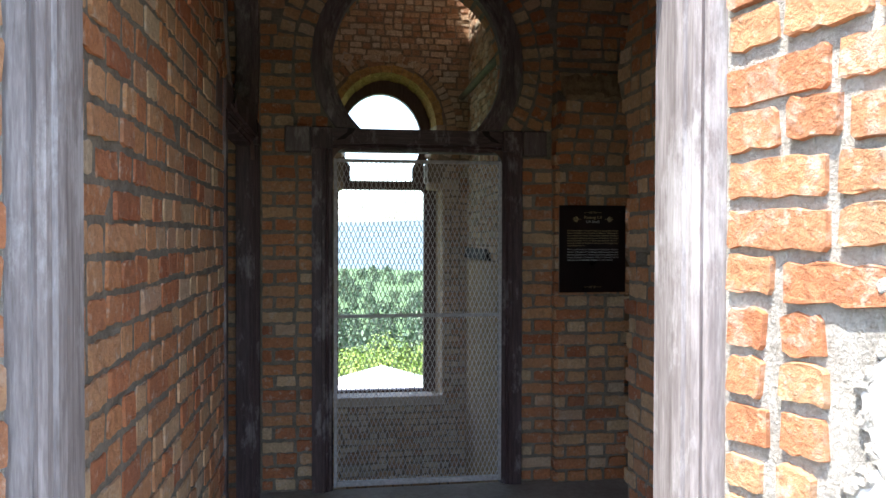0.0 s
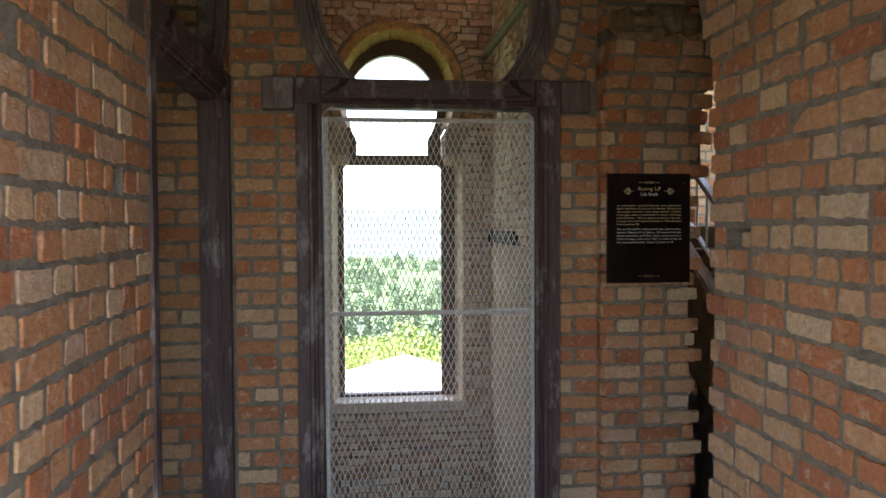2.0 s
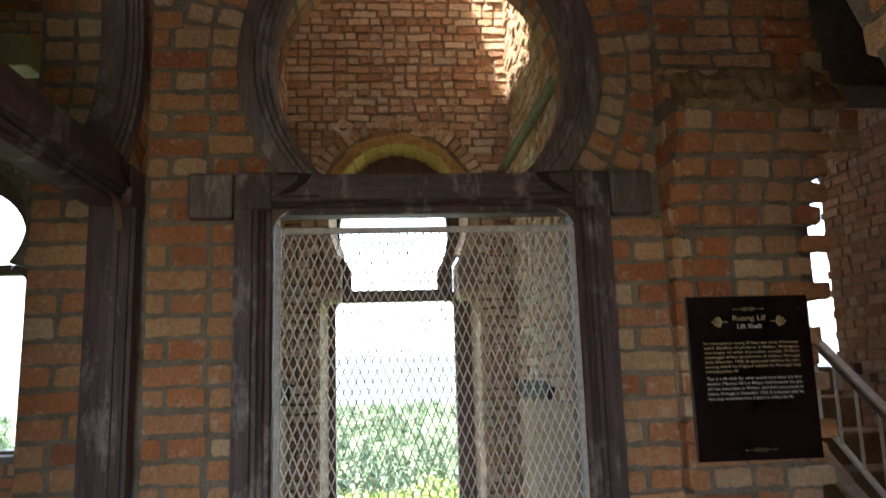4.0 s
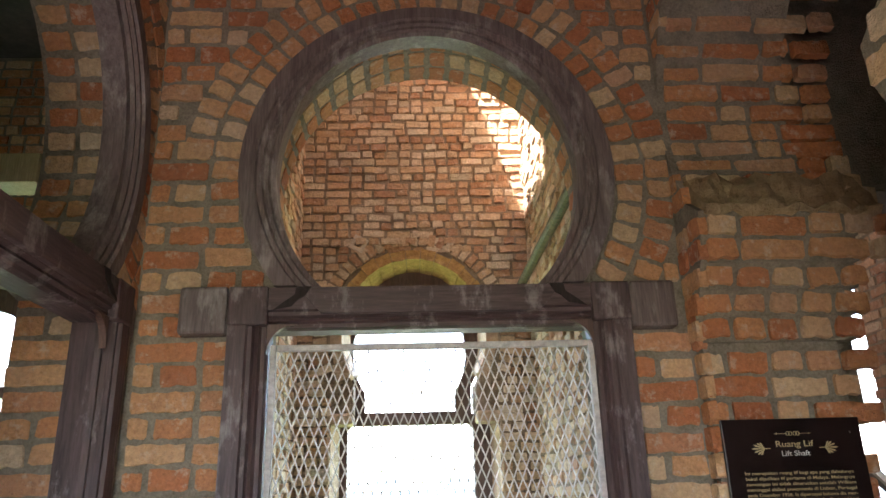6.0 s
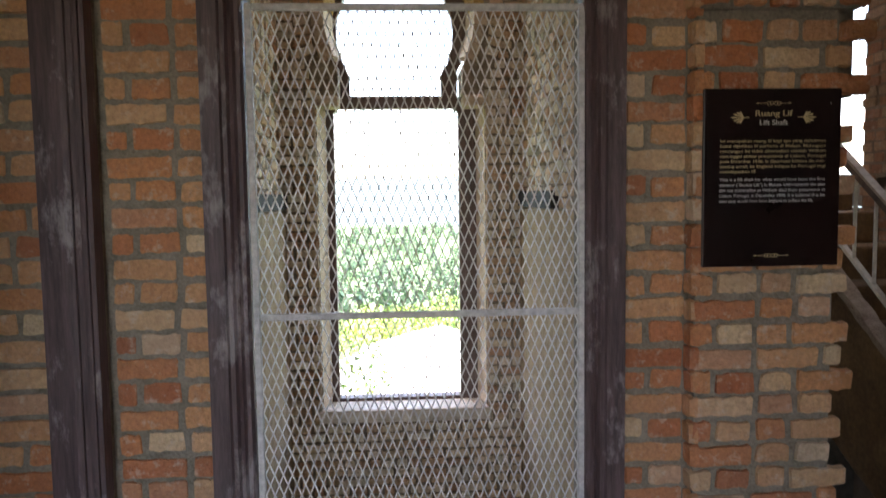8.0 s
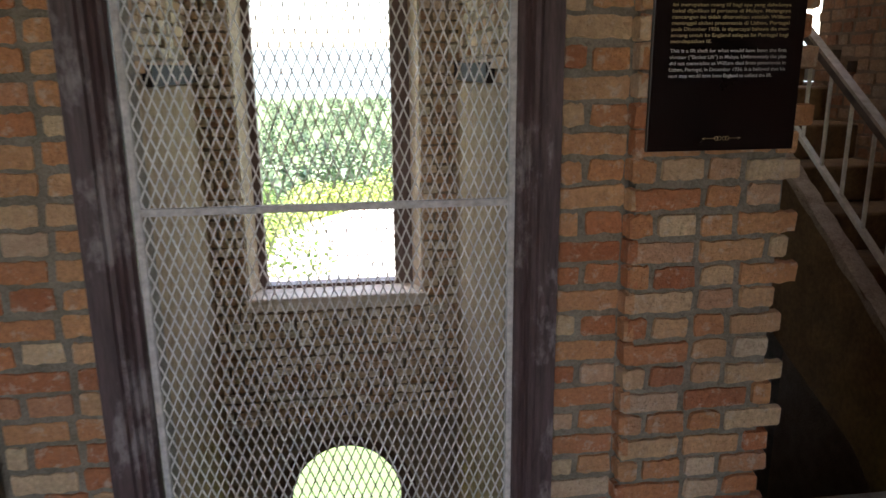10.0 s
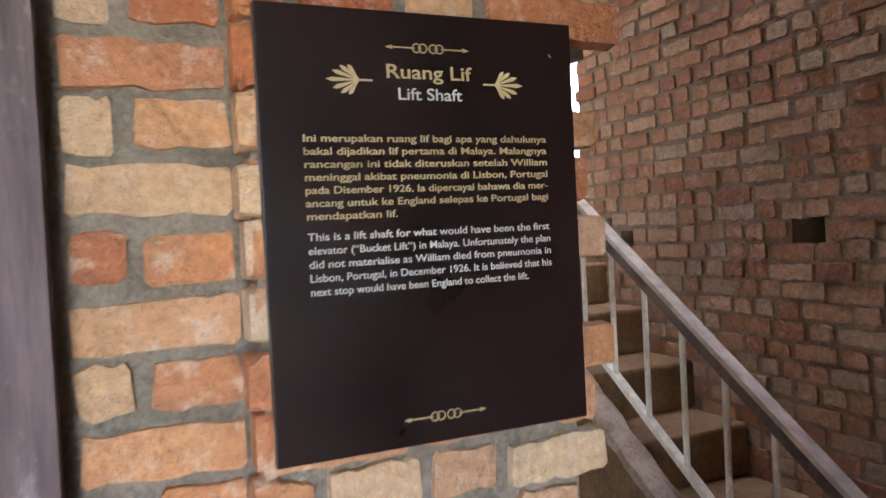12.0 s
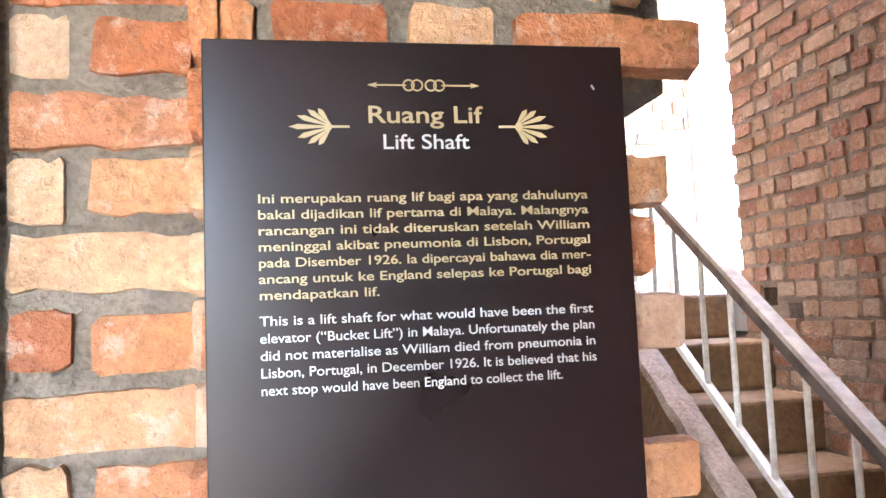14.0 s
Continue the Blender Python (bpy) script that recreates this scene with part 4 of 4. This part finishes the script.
def railing():
    rl = thing("stair_railing", "worn pale metal stair railing with thin balusters", "railing", (0, 0, 0))
    zb = lambda y: 0.948 + (y - 5.6) * 0.705
    for name, dz, w, h in (("handrail", 0.445, 0.018, 0.020), ("bottom_rail", 0.0, 0.013, 0.013)):
        bm = bmesh.new()
        y0, y1 = 4.3, 6.65
        slab(bm, [[(y0, zb(y0) + dz - h), (y1, zb(y1) + dz - h), (y1, zb(y1) + dz + h), (y0, zb(y0) + dz + h)]], (RX - w, 0, 0), (0, 1, 0), Z, (-1, 0, 0), 2 * w)
        part(name, bm, handrail_mat if dz else rail_metal, rl, "dark brown handrail body below the painted lit top" if dz else "")
    rail = [o for o in rl.children if o.name.startswith("handrail")][0]
    # the lit top of the handrail is added as a paler strip
    cap = [(4.3, zb(4.3) + 0.467), (6.65, zb(6.65) + 0.467), (6.65, zb(6.65) + 0.486), (4.3, zb(4.3) + 0.486)]
    part("handrail_cap", slab(bmesh.new(), [cap], (RX - 0.022, 0, 0), (0, 1, 0), Z, (-1, 0, 0), 0.044), cap_mat, rail, "handrail top with the light on it painted pale")
    for i in range(-6, 10):
        y = 5.729 - 0.163 * i
        if 4.35 < y < 6.62:
            part("baluster", tube(bmesh.new(), (RX, y, zb(y)), (RX, y, zb(y) + 0.44), 0.0095), rail_metal, rl)
    return rl


stair()
railing()
post = thing("iron_post", "pale painted iron door post at the stair exit", "post", (0, 0, 0))
part("lower_post", tube(bmesh.new(), (3.27, 6.95, 1.58), (3.25, 6.95, 2.62), 0.022, 12), rail_metal, post)
part("upper_post", tube(bmesh.new(), (3.25, 6.95, 2.62), (3.20, 6.95, 5.6), 0.016, 12), rail_metal, post)
# terrace given a pale colour to bounce daylight into the stairwell
landing = setting("floor_4", one_box(STX1 + 0.01, 5.6, 6.54, 9.5, 1.41, 1.56), pale_floor, "concrete terrace at the head of the stair, paled for bounce light", "floor")

# open putlog hole in the back wall of the shaft
turned = Matrix.Translation((0.055, BACK - 0.018, 3.40)) @ pose(0, 0, 0, 0, 28, 0)
# the black backing plate puts the hole's shade into colour
for name, mat, loops, t in (("tile_frame", sill_stone, [rect(-0.055, 0.055, -0.055, 0.055), rect(-0.026, 0.026, -0.026, 0.026)], 0.04), ("backing", iron, [rect(-0.027, 0.027, -0.027, 0.027)], 0.005)):
    bm = slab(bmesh.new(), loops, (0, 0 if t > 0.01 else 0.022, 0), (1, 0, 0), Z, (0, -1, 0), t)
    bm.transform(turned)
    part(name, bm, mat, wall_back)

# pole across the shaft
tagged(link_mesh("guide_pole", tube(bmesh.new(), (1.215, 7.31, 3.05), (1.215, 5.06, 3.03), 0.032), pipe_mat), "olive weathered pole spanning the lift shaft wall", "pole")
tagged(link_mesh("timber_plank", one_box(-4.21, -1.21, 5.25, 5.4, 2.99, 3.13, bevel=0.004), plank_wood), "pale yellow timber plank across the side room", "plank")


# ---- information board ----
def text_part(body, x, z, size, width, mat, parent, align="LEFT", bold=0.009):
    cu = bpy.data.curves.new("lettering", "FONT")
    cu.body, cu.size, cu.extrude = body, size, 0.0004
    cu.align_x, cu.align_y = align, "BOTTOM_BASELINE"
    cu.offset = size * bold
    cu.materials.append(mat)
    ob = new("lettering", cu)
    bpy.context.view_layer.update()
    k = width / ob.dimensions.x if width and ob.dimensions.x > 0 else 1.0
    ob.matrix_basis = pose(x, -0.0062, z, 90, 0, 0) @ Matrix.Diagonal((k, 1, 1, 1))
    ob.parent = parent
    return ob


def sign():
    W, H = 0.453, 0.573
    s = thing("information_board", "dark brown information board with gold and white lettering on brick", "sign", (1.6445, 4.618, 1.268))
    face = part("panel", one_box(-W / 2, W / 2, -0.006, 0.008, 0, H, bevel=0.0015), sign_mat, s)
    part("mount", one_box(-W / 2 + 0.06, W / 2 - 0.06, 0.0085, 0.034, 0.06, H - 0.06), iron, s, "black mounting batten behind the board")
    text_part("Ruang Lif", 0.001, H - 0.0875, 0.026, 0.123, gold_ink, face, "CENTER")
    text_part("Lift Shaft", 0.0015, H - 0.1155, 0.0225, 0.092, white_ink, face, "CENTER", 0.004)
    x0, w = -0.174, 0.3505
    malay = ["Ini merupakan ruang lif bagi apa yang dahulunya", "bakal dijadikan lif pertama di Malaya. Malangnya", "rancangan ini tidak diteruskan setelah William",
             "meninggal akibat pneumonia di Lisbon, Portugal", "pada Disember 1926. Ia dipercayai bahawa dia mer-", "ancang untuk ke England selepas ke Portugal bagi", "mendapatkan lif."]
    english = ["This is a lift shaft for what would have been the first", "elevator (\u201cBucket Lift\u201d) in Malaya. Unfortunately the plan", "did not materialise as William died from pneumonia in",
               "Lisbon, Portugal, in December 1926. It is believed that his", "next stop would have been England to collect the lift."]
    z = H - 0.171
    for i, line in enumerate(malay):
        text_part(line, x0, z, 0.0133, w if i < 6 else 0.120, gold_ink, face)
        z -= 0.01633
    z = H - 0.295
    for i, line in enumerate(english):
        text_part(line, x0, z, 0.0138, w if i < 4 else 0.312, white_ink, face, bold=0.004)
        z -= 0.01725

    def flourish(cz, k):
        bm = bmesh.new()
        for sx in (-1, 1):
            box(bm, 0.0015 + min(sx * 0.018, sx * 0.055) * k, 0.0015 + max(sx * 0.018, sx * 0.055) * k, -0.0066, -0.0056, cz - 0.0008, cz + 0.0008)
            tip = [(sx * 0.057 * k, cz), (sx * 0.047 * k, cz + 0.003), (sx * 0.050 * k, cz), (sx * 0.047 * k, cz - 0.003)]
            slab(bm, [tip], (0.0015, -0.0067, 0), (1, 0, 0), Z, (0, -1, 0), 0.001)
            for cx in (0.007, 0.0155):
                ring = lambda r: [(sx * cx * k + r * math.cos(a), cz + r * math.sin(a)) for a in [math.tau * i / 16 for i in range(16)]]
                slab(bm, [ring(0.0062 * k), ring(0.0047 * k)], (0.0015, -0.0068, 0), (1, 0, 0), Z, (0, -1, 0), 0.001)
        part("flourish", bm, gold_ink, face, "thin gold scroll ornament")
    part("chip", slab(bmesh.new(), [[(0.188, H - 0.045), (0.190, H - 0.044), (0.193, H - 0.049), (0.191, H - 0.050)]], (0, -0.0064, 0), (1, 0, 0), Z, (0, -1, 0), 0.0006), white_ink, face, "pale chip in the surface")
    flourish(H - 0.047, 1.06)
    flourish(0.0355, 1.06)
    for sx in (-1, 1):
        outline = [(0.080, -0.0012), (0.098, -0.0012)]
        for a in (-54, -36, -18, 0, 18, 36, 54):
            L = 0.044 - abs(a) * 0.00037
            c, si = math.cos(radians(a)), math.sin(radians(a))
            outline += [(0.098 + u * c - v * si, u * si + v * c) for u, v in ((0.008, -0.0009), (L * 0.5, -0.0019), (L * 0.8, -0.0028), (L, 0.0), (L * 0.8, 0.0028), (L * 0.5, 0.0019), (0.008, 0.0009))]
        outline += [(0.098, 0.0012), (0.080, 0.0012)]
        bm = slab(bmesh.new(), [[(sx * u, H - 0.0918 + v) for u, v in outline]], (0.0015, -0.0067, 0), (1, 0, 0), Z, (0, -1, 0), 0.001)
        part("palmette", bm, gold_ink, face, "gold palm-leaf ornament")
    return s


sign()


# ---- entrance frame ----
def entry_frame():
    f = thing("entrance_door_frame", "pale grey weathered wooden door frame of the entrance", "door frame", (0.08, 1.205, 0))
    for s in (-1, 1):
        prof = [(0.596, 0.0), (0.562, 0.0), (0.558, 0.010), (0.548, 0.003), (0.538, 0.014), (0.535, 0.028), (0.526, 0.028), (0.521, 0.05), (0.521, 0.13), (0.596, 0.13)]
        bm = slab(bmesh.new(), [[(s * u, v) for u, v in prof]], (0, 0, 2.5), (1, 0, 0), (0, 1, 0), Z, 2.5)
        part("jamb", bm, grey_wood, f)
    part("head", one_box(-0.596, 0.596, 0.004, 0.128, 2.502, 2.615, bevel=0.006), grey_wood, f)
    return f


entry_frame()


# ---- landscape ----
bm = bmesh.new()
bmesh.ops.create_grid(bm, x_segments=120, y_segments=120, size=1500)
for v in bm.verts:
    v.co.z = -14.0 - 34.0 * min(1.0, max(0.0, v.co.length - 60) / 260) - 6.0 * noise.noise(v.co * 0.004) * min(1.0, v.co.length / 300)
ground = setting("ground", bm, grass, "green rolling ground below the hilltop", "ground")


def hills():
    bm = bmesh.new()
    n = 60
    low, high = [], []
    for i in range(n + 1):
        x = -1600 + 3200 * i / n
        h = 38 + 30 * noise.noise(Vector((x * 0.0022, 3.1, 0))) + 10 * noise.noise(Vector((x * 0.009, 8.1, 0)))
        low.append(bm.verts.new((x, 1050, -75)))
        high.append(bm.verts.new((x, 1450, h)))
    for i in range(n):
        bm.faces.new((low[i], low[i + 1], high[i + 1], high[i]))
    return bm


backdrop = setting("backdrop", hills(), hill_mat, "forested hills coloured blue-green for distance haze", "hills")


def crown_mesh(seed, mat, count, leaf):
    r = random.Random(seed)
    V, F = [], []
    clumps = [(Vector((r.gauss(0, 0.45), r.gauss(0, 0.45), r.uniform(-0.35, 0.55))), r.uniform(0.3, 0.55)) for _ in range(11)]
    for _ in range(count):
        c, rad = r.choice(clumps)
        d = Vector((r.gauss(0, 1), r.gauss(0, 1), r.gauss(0.25, 1))).normalized()
        p = c + d * rad * r.uniform(0.75, 1.08)
        a = d.orthogonal().normalized()
        a.rotate(Matrix.Rotation(r.uniform(0, 6.3), 3, d))
        b = d.cross(a)
        a = (a + d * r.uniform(-0.6, 0.6)) * leaf * r.uniform(0.6, 1.3)
        b = (b + d * r.uniform(-0.6, 0.6)) * leaf * 0.6
        k = len(V)
        V.extend([tuple(p - a), tuple(p + b), tuple(p + a), tuple(p - b)])
        F.append((k, k + 1, k + 2, k + 3))
    me = bpy.data.meshes.new("crown")
    me.from_pydata(V, [], F)
    me.materials.append(mat)
    return me


CROWNS = [crown_mesh(i, leaf_near, 6000, 0.034) for i in range(4)]
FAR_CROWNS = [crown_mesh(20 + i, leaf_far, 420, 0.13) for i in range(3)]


def tree(x, y, size, base, i):
    t = thing("tree", "leafy green broad-crowned tree below the window", "tree", (x, y, base), group="trees below the hill")
    bm = bmesh.new()
    bmesh.ops.create_cone(bm, cap_ends=True, segments=8, radius1=0.05 * size, radius2=0.02 * size, depth=size * 1.2, matrix=Matrix.Translation((0, 0, size * 0.6)))
    for k in range(3):
        a = k * 2.1 + i
        tube(bm, (0, 0, size * 0.8), (0.4 * size * math.cos(a), 0.4 * size * math.sin(a), size * 1.25), 0.015 * size, 6)
    part("trunk", bm, bark, t)
    ob = new("crown", CROWNS[i % 4])
    ob.parent = t
    ob.matrix_basis = pose(0, 0, size * 1.35, 0, 0, 70 * i) @ Matrix.Diagonal((size, size, size * 0.85, 1))
    return t


r = random.Random(17)
k = 0
for row, y in enumerate((40, 54, 64, 76, 92)):
    for x in range(-9 - row * 2, 10 + row * 3, 2):
        tx, ty = x * 2.4 + r.uniform(-2, 2), y + r.uniform(-4, 4)
        if ty < 54 and abs(tx - 2.6) < 9.5:
            continue
        tree(tx, ty, r.uniform(2.6, 5.8), -16.0 - row * 1.6 + r.uniform(-1, 1), k)
        k += 1
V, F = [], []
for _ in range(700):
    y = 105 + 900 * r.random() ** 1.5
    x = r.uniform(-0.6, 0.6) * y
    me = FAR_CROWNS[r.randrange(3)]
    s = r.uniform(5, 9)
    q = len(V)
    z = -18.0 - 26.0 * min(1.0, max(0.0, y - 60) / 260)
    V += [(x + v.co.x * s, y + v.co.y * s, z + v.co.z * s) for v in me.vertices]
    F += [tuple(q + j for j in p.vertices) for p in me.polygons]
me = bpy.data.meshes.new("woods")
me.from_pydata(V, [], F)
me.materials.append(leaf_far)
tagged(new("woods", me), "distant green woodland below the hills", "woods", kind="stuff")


def pavilion():
    p = thing("pavilion", "small pavilion with a pale pyramid roof", "building", (2.6, 46, -14.5))
    bm = bmesh.new()
    a = [bm.verts.new(v) for v in ((-7, -7, 5.0), (7, -7, 5.0), (7, 7, 5.0), (-7, 7, 5.0))]
    top = bm.verts.new((0, 0, 8.1))
    for i in range(4):
        bm.faces.new((a[i], a[(i + 1) % 4], top))
    bm.faces.new(a[::-1])
    part("roof", bm, roof_mat, p)
    for x in (-6, 6):
        for y in (-6, 6):
            part("post", one_box(x - 0.2, x + 0.2, y - 0.2, y + 0.2, 0, 5.0), plaster, p)


pavilion()

lay_west()
lay_east()
lay_north()
lay_shaft()
lay_room()
lay_stair()
lay_entry()
